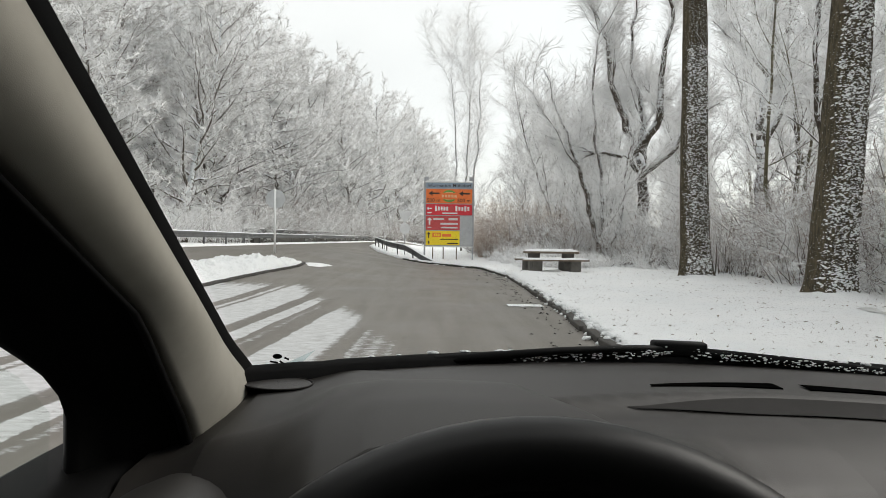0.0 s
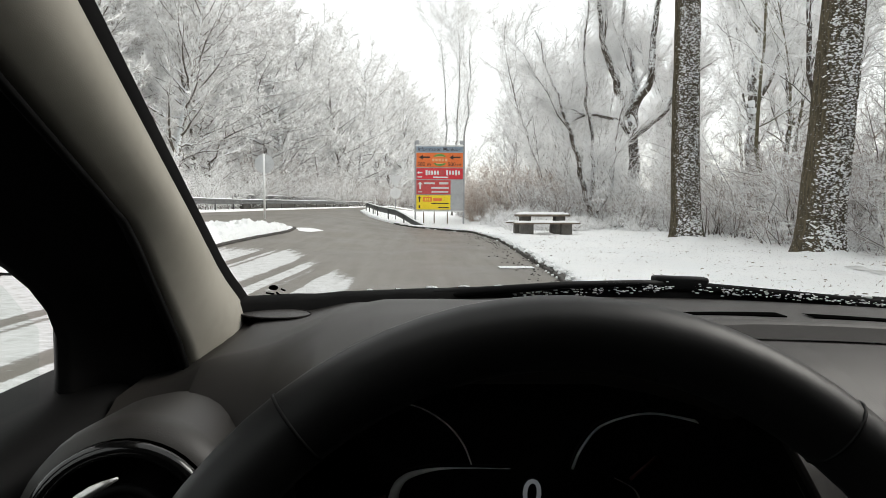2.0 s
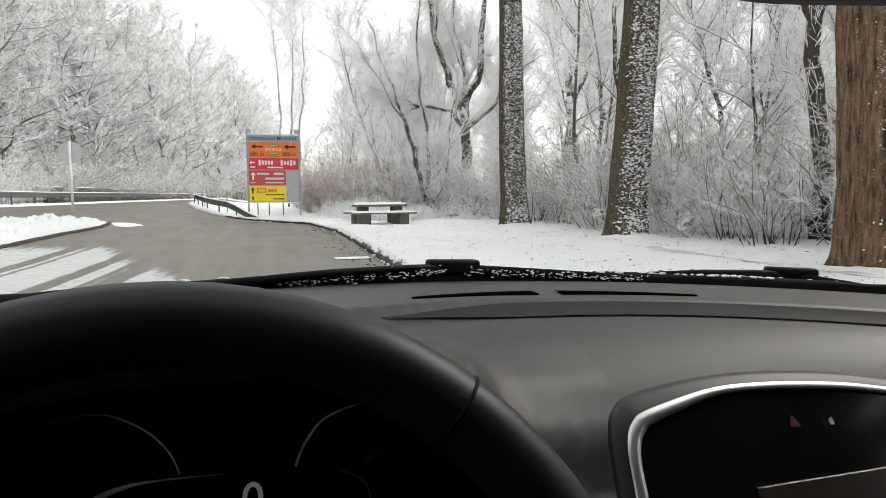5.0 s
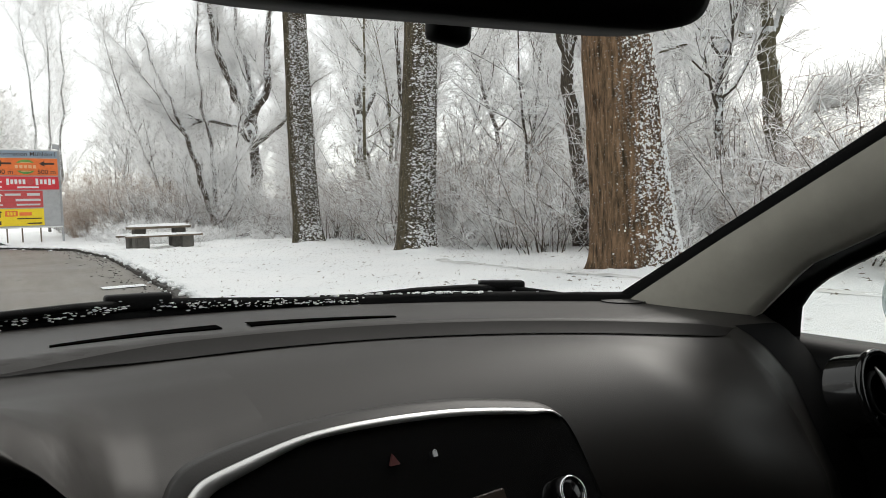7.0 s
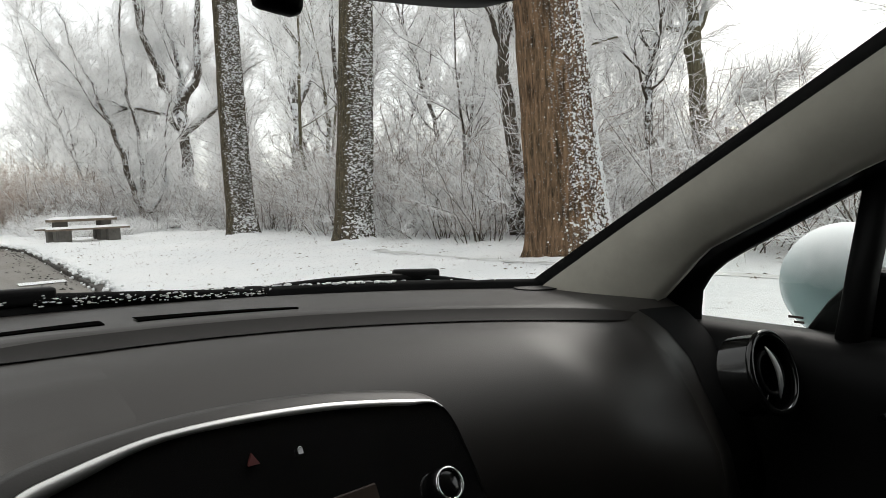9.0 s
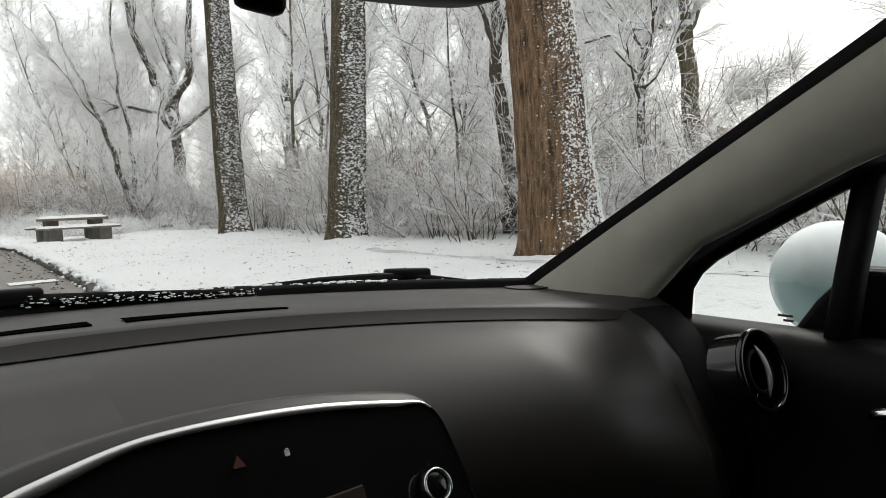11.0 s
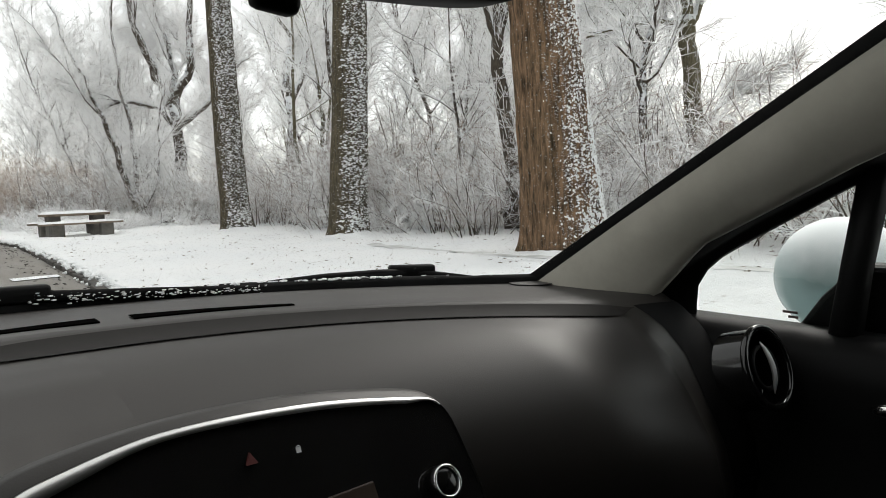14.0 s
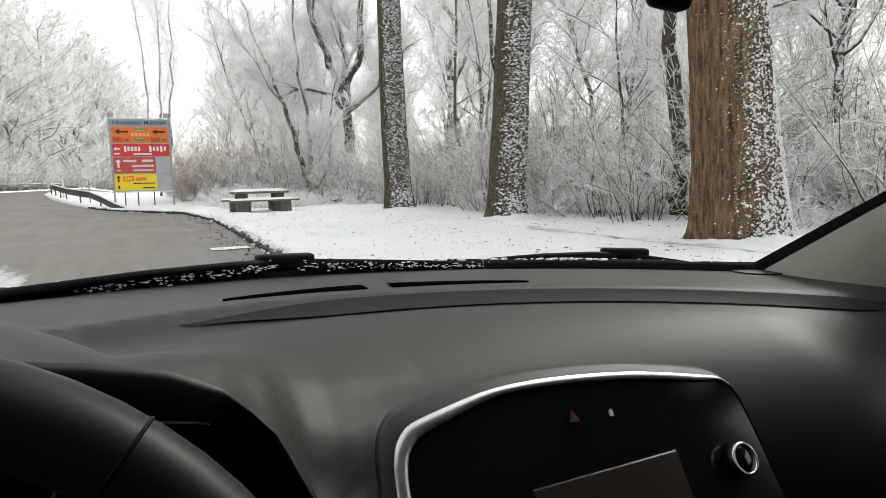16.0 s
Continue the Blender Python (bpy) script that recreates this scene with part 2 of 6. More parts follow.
strips = [(-6.2, 0.8), (-5.75, 0.8), (-5.7, 0.15), (-5.5, 0.15), (-5.45, 0.8), (-5.33, 0.25), (-5.25, 0.95), (-4.55, 0.95), (-4.45, 0.1), (-4.25, 0.1), (-4.2, 0.82), (-4.0, 0.82), (-3.95, 0.1), (-3.85, 0.4), (-3.75, 0.1), (-3.52, 0.1), (-3.47, 0.95), (-2.9, 0.9), (-2.8, 0.1), (-2.65, 0.1), (-2.6, 0.45), (-2.2, 0.38), (-2.1, 0.0)]
band = ramp(n, l, calc(n, l, "MULTIPLY", calc(n, l, "ADD", lane, 6.2), 1 / 4.4), [((p + 6.2) / 4.4, (v, v, v)) for p, v in strips])
wave2 = calc(n, l, "SINE", calc(n, l, "MULTIPLY", lane, 31.0))
tracks = calc(n, l, "MULTIPLY_ADD", wave2, 0.3)
l.new(calc(n, l, "MULTIPLY", calc(n, l, "SUBTRACT", band, 0.5), 3.4), tracks.node.inputs[2])
smap = n.new("ShaderNodeMapping")
smap.inputs["Scale"].default_value = (1.0, 2.6, 1.0)
l.new(pos, smap.inputs[0])
crumble = noise_node(n, l, smap.outputs[0], 5.5, 10, 0.8)
tracks = calc(n, l, "ADD", tracks, calc(n, l, "MULTIPLY", calc(n, l, "SUBTRACT", crumble, 0.5), 8.5))
# the strips lie towards the far side of the drive and thin out where cars have turned
side = calc(n, l, "MULTIPLY", calc(n, l, "ADD", lane, 1.5), -1.5)
ends = calc(n, l, "SUBTRACT", calc(n, l, "MULTIPLY", lane, -2.4), calc(n, l, "ADD", sep.outputs[1], -4.2))
far = calc(n, l, "SUBTRACT", 16.5, sep.outputs[1])
inside = calc(n, l, "MINIMUM", calc(n, l, "MINIMUM", side, calc(n, l, "MINIMUM", ends, far)), 1.0)
cover = calc(n, l, "ADD", tracks, calc(n, l, "MULTIPLY", calc(n, l, "SUBTRACT", inside, 1.0), 2.2))
cover = calc(n, l, "ADD", cover, 0.2)
cmask = ramp(n, l, calc(n, l, "MULTIPLY_ADD", cover, 0.5), [(0.30, (0, 0, 0)), (0.85, (1, 1, 1))])
cmask.node.inputs[0].links[0].from_node.inputs[2].default_value = 0.5
slush = mix(n, l, ramp(n, l, crumble, [(0.38, (0, 0, 0)), (0.60, (1, 1, 1))]), (0.40, 0.40, 0.395), (0.62, 0.625, 0.63))
l.new(mix(n, l, cmask, asphalt, slush), b.inputs["Base Color"])
wet = calc(n, l, "MULTIPLY_ADD", blot, 0.5)
wet.node.inputs[2].default_value = 0.28
l.new(mix(n, l, cmask, wet, (0.8, 0.8, 0.8)), b.inputs["Roughness"])
b.inputs["Specular IOR Level"].default_value = 0.35
bump(n, l, b, calc(n, l, "ADD", calc(n, l, "MULTIPLY", grit, 0.2), cmask), 0.5, 0.012)

# paint under a dusting of snow that thins out down the sides
dusted_mat, n, l, b = node_mat("snow_dusted_paint")
geo = n.new("ShaderNodeNewGeometry")
sep = n.new("ShaderNodeSeparateXYZ")
l.new(geo.outputs["Normal"], sep.inputs[0])
dust = calc(n, l, "MULTIPLY_ADD", noise_node(n, l, geo.outputs["Position"], 60, 6, 0.7), 0.5)
l.new(sep.outputs[2], dust.node.inputs[2])
dust = ramp(n, l, dust, [(0.25, (0, 0, 0)), (1.0, (1, 1, 1))])
l.new(mix(n, l, dust, (0.36, 0.46, 0.46), (0.88, 0.90, 0.91)), b.inputs["Base Color"])
l.new(mix(n, l, dust, (0.25, 0.25, 0.25), (0.8, 0.8, 0.8)), b.inputs["Roughness"])
bump(n, l, b, dust, 0.3, 0.003)

kerb_mat = surf("wet_kerb_stone", (0.018, 0.016, 0.013), (0.055, 0.05, 0.043), 7, 0.75, 40, 0.5, 0.01)
path_mat = surf("slushy_path", (0.48, 0.48, 0.47), (0.74, 0.75, 0.75), 3, 0.6, 20, 0.4, 0.02)
grass_mat = surf("dead_grass", (0.18, 0.155, 0.125), (0.32, 0.285, 0.24), 8, 0.9)

glass_mat, n, l, b = node_mat("car_glass")
n.remove(b)
clear, shine, both = n.new("ShaderNodeBsdfTransparent"), n.new("ShaderNodeBsdfGlossy"), n.new("ShaderNodeMixShader")
clear.inputs[0].default_value = (0.95, 0.97, 0.96, 1)
shine.inputs["Roughness"].default_value = 0.02
both.inputs[0].default_value = 0.014
l.new(clear.outputs[0], both.inputs[1])
l.new(shine.outputs[0], both.inputs[2])
l.new(both.outputs[0], n["Material Output"].inputs[0])


# ---- mesh helpers ----
class Acc:
    """Vertices and faces of one mesh."""

    def __init__(self):
        self.v, self.f = [], []

    def tube(self, pts, radii, sides, cap=True):
        k0, up = len(self.v), Vector((0.31, 0.17, 0.94))
        for i, p in enumerate(pts):
            d = pts[min(i + 1, len(pts) - 1)] - pts[max(i - 1, 0)]
            a = d.cross(up)
            if a.length < 1e-6:
                a = d.cross(Vector((1, 0, 0)))
            a.normalize()
            c = d.cross(a).normalized()
            for s in range(sides):
                w = 2 * math.pi * s / sides
                self.v.append(p + radii[i] * (math.cos(w) * a + math.sin(w) * c))
        for i in range(len(pts) - 1):
            for s in range(sides):
                q, r = k0 + i * sides, (s + 1) % sides
                self.f.append((q + s, q + r, q + sides + r, q + sides + s))
        if cap:
            self.f.append(tuple(k0 + s for s in range(sides))[::-1])
            self.f.append(tuple(k0 + (len(pts) - 1) * sides + s for s in range(sides)))

    def grid(self, rows, close=False):
        k0, w = len(self.v), len(rows[0])
        for r in rows:
            self.v.extend(Vector(p) for p in r)
        for i in range(len(rows) - 1):
            for j in range(w if close else w - 1):
                a, c = k0 + i * w + j, k0 + i * w + (j + 1) % w
                self.f.append((a, c, c + w, a + w))

    def ngon(self, pts):
        k0 = len(self.v)
        self.v.extend(Vector(p) for p in pts)
        self.f.append(tuple(range(k0, k0 + len(pts))))

    def slab(self, pts, off):
        """A polygon with thickness off."""
        n0 = len(pts)
        top = [Vector(p) for p in pts]
        low = [p + Vector(off) for p in top]
        k0 = len(self.v)
        self.v.extend(top + low)
        self.f.append(tuple(range(k0, k0 + n0)))
        self.f.append(tuple(range(k0 + 2 * n0 - 1, k0 + n0 - 1, -1)))
        for i in range(n0):
            j = (i + 1) % n0
            self.f.append((k0 + i, k0 + n0 + i, k0 + n0 + j, k0 + j))

    def box(self, c, s, m=None):
        k0 = len(self.v)
        for z in (-0.5, 0.5):
            for x, y in ((-0.5, -0.5), (0.5, -0.5), (0.5, 0.5), (-0.5, 0.5)):
                p = Vector((x * s[0], y * s[1], z * s[2]))
                self.v.append(Vector(c) + (m @ p if m else p))
        for q in ((3, 2, 1, 0), (4, 5, 6, 7), (0, 1, 5, 4), (1, 2, 6, 5), (2, 3, 7, 6), (3, 0, 4, 7)):
            self.f.append(tuple(k0 + i for i in q))

    def mesh(self, name, material, smooth=True, bevel=0.0):
        me = bpy.data.meshes.new(name)
        me.from_pydata([tuple(p) for p in self.v], [], self.f)
        bm = bmesh.new()
        bm.from_mesh(me)
        if bevel:
            bmesh.ops.bevel(bm, geom=[e for e in bm.edges if len(e.link_faces) == 2 and e.calc_face_angle(0) > 0.6], offset=bevel, segments=2, affect="EDGES", profile=0.5)
        if len(self.f) < 40000:
            bmesh.ops.recalc_face_normals(bm, faces=bm.faces)
        bm.to_mesh(me)
        bm.free()
        if smooth:
            me.polygons.foreach_set("use_smooth", [True] * len(me.polygons))
        if material:
            me.materials.append(material)
        return me


def part(name, acc, material, parent, label="", smooth=True, bevel=0.0):
    me = acc if isinstance(acc, bpy.types.Mesh) else acc.mesh(name, material, smooth, bevel)
    ob = new(name, me)
    ob.parent = parent
    return tagged(ob, label)


def thing(name, m, label, category, group="", kind=""):
    e = new(name)
    e.matrix_basis = m
    e.empty_display_size = 0.2
    return tagged(e, label, category, group, kind)


def structure(name, acc, material, label, category, smooth=True, bevel=0.0):
    return tagged(new(name, acc.mesh(name, material, smooth, bevel)), label, category, "", "structure")


def ring(acc, c, r, a, b_, minor, major_n=48, minor_n=8, arc=(0, 2 * math.pi)):
    c, a, b_ = Vector(c), Vector(a), Vector(b_)
    full = arc[1] - arc[0] > 6.28
    pts = [c + r * (math.cos(k) * a + math.sin(k) * b_) for k in np.linspace(arc[0], arc[1], major_n + 1)]
    ax = a.cross(b_).normalized()
    rows = []
    for p in pts[:-1] if full else pts:
        o = (p - c).normalized()
        rows.append([p + minor * (math.cos(w) * o + math.sin(w) * ax) for w in np.linspace(0, 2 * math.pi, minor_n, endpoint=False)])
    if full:
        rows.append(rows[0])
    acc.grid(rows, close=True)


def ellipsoid(acc, c, s, nu=20, nv=12, dent=0.0, seed=0):
    rows = []
    for i in range(nv + 1):
        p = math.pi * i / nv
        row = []
        for j in range(nu):
            q = 2 * math.pi * j / nu
            d = Vector((math.sin(p) * math.cos(q), math.sin(p) * math.sin(q), math.cos(p)))
            k = 1 + dent * noise.noise(d * 2.3 + Vector((seed, seed * 1.7, 0)))
            row.append(Vector(c) + Vector((d.x * s[0], d.y * s[1], d.z * s[2])) * k)
        rows.append(row)
    acc.grid(rows, close=True)


def smooth(a, b, x):
    k = min(1.0, max(0.0, (x - a) / (b - a)))
    return k * k * (3 - 2 * k)


def lerp(x, xs, ys):
    return float(np.interp(x, xs, ys))


# ---- terrain ----
def kerb_x(y):
    return lerp(y, (-60, 0, 8.8, 11.3, 14.7, 21.4, 27.5, 30.1, 32.3, 35, 42, 52, 70, 100, 150), (0.2, 0.35, 0.53, 0.70, 0.84, 1.07, 0.67, -0.39, -1.2, -2.6, -4.8, -6.3, -7.0, -4.0, 6))


def left_x(y):
    return lerp(y, (-60, 20, 48, 82, 110, 150), (-13.2, -13.0, -13.0, -9.9, -6.5, 2))


def front_x(y):
    return lerp(y, (-60, 26, 55, 85, 110, 140, 170), (-20, -19, -17.5, -14, -9.5, -2.5, 7))


def hgt(x, y):
    rise = (0.7 * smooth(10, 30, y) + 0.004 * max(y - 45, 0)) * smooth(-1.2, -7.5, x)
    return rise + 0.30 * min(max(0.0, front_x(y) - 1 - x), 38) * smooth(8, 30, y)


def ground_z(x, y):
    """The top of the snow beside the road."""
    return hgt(x, y) + 0.11 + 0.05 * noise.noise(Vector((x * 0.35, y * 0.35, 3))) + 0.03 * noise.noise(Vector((x * 1.9, y * 1.9, 7))) + 0.024 * noise.noise(Vector((x * 4.6, y * 4.6, 1)))


ys = [*np.arange(-40, 2, 2.0), *np.arange(2, 14, 0.09), *np.arange(14, 26, 0.15), *np.arange(26, 46, 0.5), *np.arange(46, 80, 2.0), *np.arange(80, 156, 5.0)]
acc = Acc()
acc.grid([[(x, y, hgt(x, y) - 0.3) for x in (-1500, -400, -150, *np.arange(-90, 91, 5.0), 150, 400, 1500)] for y in (-1500, -400, -120, *np.arange(-60, 185, 5.0), 260, 500, 2500)])
structure("ground", acc, snow_mat, "snow-covered ground reaching to the horizon", "ground")

acc = Acc()
acc.grid([[(x, y, hgt(x, y)) for x in np.linspace(left_x(y) - 0.4, kerb_x(y) + 0.12, 40)] for y in ys])
structure("road", acc, road_mat, "wet grey asphalt drive with strips of thin snow", "road")

steps = [0.0, 0.03, *np.arange(0.12, 9, 0.12), *np.arange(9, 20, 0.8), *np.arange(20, 90, 6)]
acc = Acc()
rows = []
for y in ys:
    k = kerb_x(y) + 0.13 + 0.05 * noise.noise(Vector((y * 1.9, 0, 0)))
    rows.append([(k + d, y, hgt(k + d, y) + (-0.05 if i == 0 else 0.085 if i == 1 else 0)) if i < 2 else (k + d, y, ground_z(k + d, y)) for i, d in enumerate(steps)])
acc.grid(rows)
structure("verge_snow", acc, field_mat, "trodden snow lying over grass beside the drive", "snow")

steps = [0.0, 0.03, *np.arange(0.3, 6, 0.4), *np.arange(6, 60, 2.5)]
acc = Acc()
acc.grid([[(left_x(y) - d, y, ground_z(left_x(y) - d, y) - (0.14 if i == 0 else 0)) for i, d in enumerate(steps)] for y in ys])
structure("bank_snow", acc, field_mat, "snowy bank along the far side of the road", "snow")

# island between the drive and the main road
acc = Acc()
rows = []
for y in np.arange(11.5, 22.3, 0.075):
    xr = lerp(y, (11.5, 15, 17.9, 21, 22.3), (-6.5, -6.2, -5.85, -5.36, -5.45)) + 0.07 * noise.noise(Vector((y * 2.1, 0, 4)))
    xl = lerp(y, (11.5, 15, 17, 19.5, 22.3), (-10.2, -9.6, -8.7, -7.1, -5.5))
    row = []
    for k in np.linspace(0, 1, 46):
        x = xr + (xl - xr) * k
        e = min(1.0, (xr - xl) / 1.2) * (1 - abs(2 * k - 1) ** 5) * smooth(11.4, 12, y)
        h = 0.27 * e * (1 + 0.35 * noise.noise(Vector((x * 1.3, y * 1.3, 0)))) + (0.11 * noise.noise(Vector((x * 5, y * 5, 2))) + 0.10 * noise.noise(Vector((x * 12, y * 12, 5)))) * min(1.0, e * 1.4)
        row.append((x, y, hgt(x, y) + h + (0.03 if 0 < k < 1 else -0.03)))
    rows.append(row)
acc.grid(rows)
island_edge = [row[0] for row in rows]
structure("traffic_island", acc, snow_mat, "low traffic island heaped with fresh snow", "island")

acc = Acc()
acc.grid([[(x + a, y, hgt(x, y) + c_) for x, y, z in island_edge[4:]] for a, c_ in ((-0.12, 0.02), (-0.10, 0.06), (0.05, 0.055), (0.06, 0.0))])
structure("island_kerb", acc, kerb_mat, "low dark wet kerb along the traffic island", "kerb")
acc = Acc()
acc.grid([[(-5.0 + 0.42 * r * math.cos(a) * (1 + 0.2 * math.sin(3 * a)), 22.4 + 0.8 * r * math.sin(a), hgt(-5.0 + 0.42 * r * math.cos(a) * (1 + 0.2 * math.sin(3 * a)), 22.4 + 0.8 * r * math.sin(a)) + 0.045 * (1 - r * r) - 0.006) for a in np.linspace(0, 2 * math.pi, 28, endpoint=False)] for r in (0.02, 0.5, 0.85, 1.0)], close=True)
tagged(new("snow_patch", acc.mesh("snow_patch", snow_mat)), "small heap of snow on the asphalt beside the island", "snow")
acc = Acc()
acc.grid([[(kerb_x(13) - 0.78 + 0.62 * k, 12.85 + 0.20 * s + 0.07 * noise.noise(Vector((k * 4, s, 0))), 0.012 + 0.02 * (1 - s * s) * math.sin(math.pi * min(1, k * 1.2 + 0.1))) for k in np.linspace(0, 1, 12)] for s in np.linspace(-1, 1, 7)])
tagged(new("snow_patch", acc.mesh("snow_patch", snow_mat)), "thin patch of snow lying on wet asphalt", "snow")

acc = Acc()
path_pts = [(y, lerp(y, (3, 4.9, 7.9, 9.5, 11.6, 15, 22), (5.95, 5.85, 5.5, 5.62, 5.6, 6.5, 9.5))) for y in np.arange(2.5, 11.9, 0.3)]
acc.grid([[(x + 0.16 * s * (1 + 0.4 * noise.noise(Vector((y, s, 0)))), y, ground_z(x + 0.16 * s, y) + 0.010 - 0.006 * abs(s)) for s in (-1, -0.4, 0.4, 1)] for y, x in path_pts])
structure("footpath", acc, path_mat, "narrow slushy footpath across the snow", "path")


# ---- the car that the camera sits in: u to the right, v ahead, w up ----
car = thing("car", pose(-0.99, 1.66, 0, 0, 2.2, 0), "pale blue hatchback parked on the wet drive, dark interior", "car")


def lip_v(u):
    return max(0.695 - 0.82 * u * u, 0.475)


def base_v(u):
    return 0.905 - 0.62 * u * u


def cluster(u):
    return smooth(-0.545, -0.515, u) * smooth(-0.09, -0.125, u)


def lip_c(u):
    return lip_v(u) + cluster(u) * max(0.0, 0.66 - lip_v(u))


def left_drop(u, v):
    """The driver's end of the dashboard lies a little lower and slopes away to the door."""
    return 0.009 * smooth(-0.50, -0.57, u) + 0.026 * smooth(-0.585, -0.65, u) * smooth(0.72, 0.52, v)


us = np.linspace(-0.665, 0.665, 120)
# offset from the lip, height across the middle, height at the rounded ends
profile = ((0.0, 0.9555, 0.953), (-0.004, 0.9525, 0.9522), (-0.010, 0.949, 0.9505), (-0.028, 0.942, 0.943), (-0.034, 0.9415, 0.939), (-0.06, 0.9395, 0.925), (-0.10, 0.931, 0.894), (-0.16, 0.906, 0.845), (-0.203, 0.868, 0.79), (-0.222, 0.815, 0.74), (-0.200, 0.74, 0.67), (-0.10, 0.5, 0.5))
rows = [[(u, base_v(u) + 0.05, 0.935) for u in us], [(u, base_v(u) - 0.004, 0.953) for u in us]]
for k in (0.75, 0.5, 0.25):
    rows.append([(u, lip_c(u) + k * (base_v(u) - lip_c(u)), 0.957 - 0.004 * (abs(u) / 0.6) ** 4) for u in us])
rows.append([(u, lip_c(u) + 0.012, 0.957 - 0.005 * (abs(u) / 0.6) ** 4) for u in us])
for i, (dv, w, we) in enumerate(profile):
    row = []
    for u in us:
        e = smooth(0.36, 0.60, abs(u))
        row.append((u, lip_c(u) + dv * (1 - (0.3 if i < 7 else 0.42) * e), w + (we - w) * e - 0.007 * (abs(u) / 0.6) ** 4 - (0.19 * cluster(u) if i > 4 else 0)))
    rows.append(row)
rows = [[(u, v, w - left_drop(u, v)) for u, v, w in row] for row in rows]
acc = Acc()
acc.grid(rows)
dash = part("dashboard", acc, dash_mat, car, "dark grey grained plastic dashboard")
# right end panel: its black also takes in the shade beside the door
end_rows = []
for k, row in enumerate(rows[8:]):
    u0 = 0.56 + 0.005 * k
    full = [Vector(p) for p in row]
    cols = np.linspace(u0, 0.665, 14)
    end_rows.append([Vector((c_, float(np.interp(c_, us, [p.y for p in full])) - 0.0006, float(np.interp(c_, us, [p.z for p in full])) + 0.0006)) for c_ in cols])
acc = Acc()
acc.grid(end_rows)
part("end_panel_shade", acc, endcap_mat, dash, "black end panel with door-side shade put into its colour")
# left end is dashboard in shade; the shade is painted as a black overlay
acc = Acc()
acc.grid([[(-0.56 - 0.105 * q, float(np.interp(-0.56 - 0.105 * q, us, [p[1] for p in row])) - 0.0014, float(np.interp(-0.56 - 0.105 * q, us, [p[2] for p in row])) + 0.0016) for q in np.linspace(0, 1, 12)] for row in rows[11:]])
part("end_panel_shade", acc, endcap_mat, dash, "black end panel with door-side shade put into its colour")
# darker band laid 2 mm over the dashboard, just below its lip
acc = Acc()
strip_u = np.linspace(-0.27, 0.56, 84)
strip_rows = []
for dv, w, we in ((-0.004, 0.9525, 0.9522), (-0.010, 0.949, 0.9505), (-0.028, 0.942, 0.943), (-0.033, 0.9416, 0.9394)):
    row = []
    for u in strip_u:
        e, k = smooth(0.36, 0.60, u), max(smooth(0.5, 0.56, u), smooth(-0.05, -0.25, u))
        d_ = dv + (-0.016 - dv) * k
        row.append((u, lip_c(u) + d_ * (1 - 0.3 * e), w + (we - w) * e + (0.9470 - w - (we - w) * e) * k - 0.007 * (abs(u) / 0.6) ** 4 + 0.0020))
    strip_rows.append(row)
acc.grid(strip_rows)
part("dash_strip", acc, darker_dash_mat, dash, "darker strip across the dashboard")

# defroster slots: no hole is cut, the dark inside is painted as black strips
for sgn, (u0, u1) in ((-1, (-0.172, -0.008)), (1, (0.024, 0.198))):
    acc = Acc()
    n_ = 16
    top, low = [], []
    for k in range(n_ + 1):
        u = u0 + (u1 - u0) * k / n_
        t_ = k / n_ if sgn < 0 else 1 - k / n_
        v = 0.737 - 0.9 * u * u
        top.append((u, v + 0.003 + 0.013 * t_ ** 0.7, 0.9588))
        low.append((u, v - 0.003 - 0.007 * t_ ** 0.7, 0.9586))
    acc.grid([top, low])
    acc.grid([low, [(a, c_, d - 0.004) for a, c_, d in low]])
    part("defroster_slot", acc, slot_mat, dash, "narrow defroster slot, its inner dark put in as black")

# tweeter covers
for s in (-1, 1):
    acc = Acc()
    c = Vector((0.588 * s, 0.668, 0.9552 if s > 0 else 0.9515))
    acc.grid([[c + Vector((r * 0.036 * math.cos(a), r * 0.030 * math.sin(a), 0.0015 * (1 - r * r))) for a in np.linspace(0, 2 * math.pi, 32, endpoint=False)] for r in (0.02, 0.4, 0.8, 1)], close=True)
    cover = part("speaker_cover", acc, speaker_mat, dash, "round perforated tweeter cover")
    acc = Acc()
    ring(acc, c, 0.0372, (1, 0, 0), (0, 0.84, 0), 0.0009, 40, 6)
    part("speaker_ring", acc, darker_dash_mat, dash)

# hood over the instruments: it swells out of the dashboard and ends in a lip
HOOD_U = (-0.59, -0.575, -0.545, -0.517, -0.507, -0.467, -0.42, -0.32, -0.28, -0.24, -0.208, -0.19, -0.175, -0.16, -0.145, -0.12, -0.07, -0.04, 0.0)
HOOD_C = (0.0, 0.06, 0.24, 0.54, 0.70, 0.93, 1.0, 1.0, 0.95, 0.89, 0.79, 0.67, 0.58, 0.40, 0.22, 0.10, 0.03, 0.01, 0.0)


def dash_height(u, v):
    e, lv = smooth(0.36, 0.60, abs(u)), lip_v(u)
    vs = [lv + dv * (1 - 0.3 * e) for dv, w, we in profile[:10]]
    ws = [w + (we - w) * e for dv, w, we in profile[:10]]
    return (0.957 if v > lv else lerp(v, vs[::-1], ws[::-1])) - left_drop(u, v)


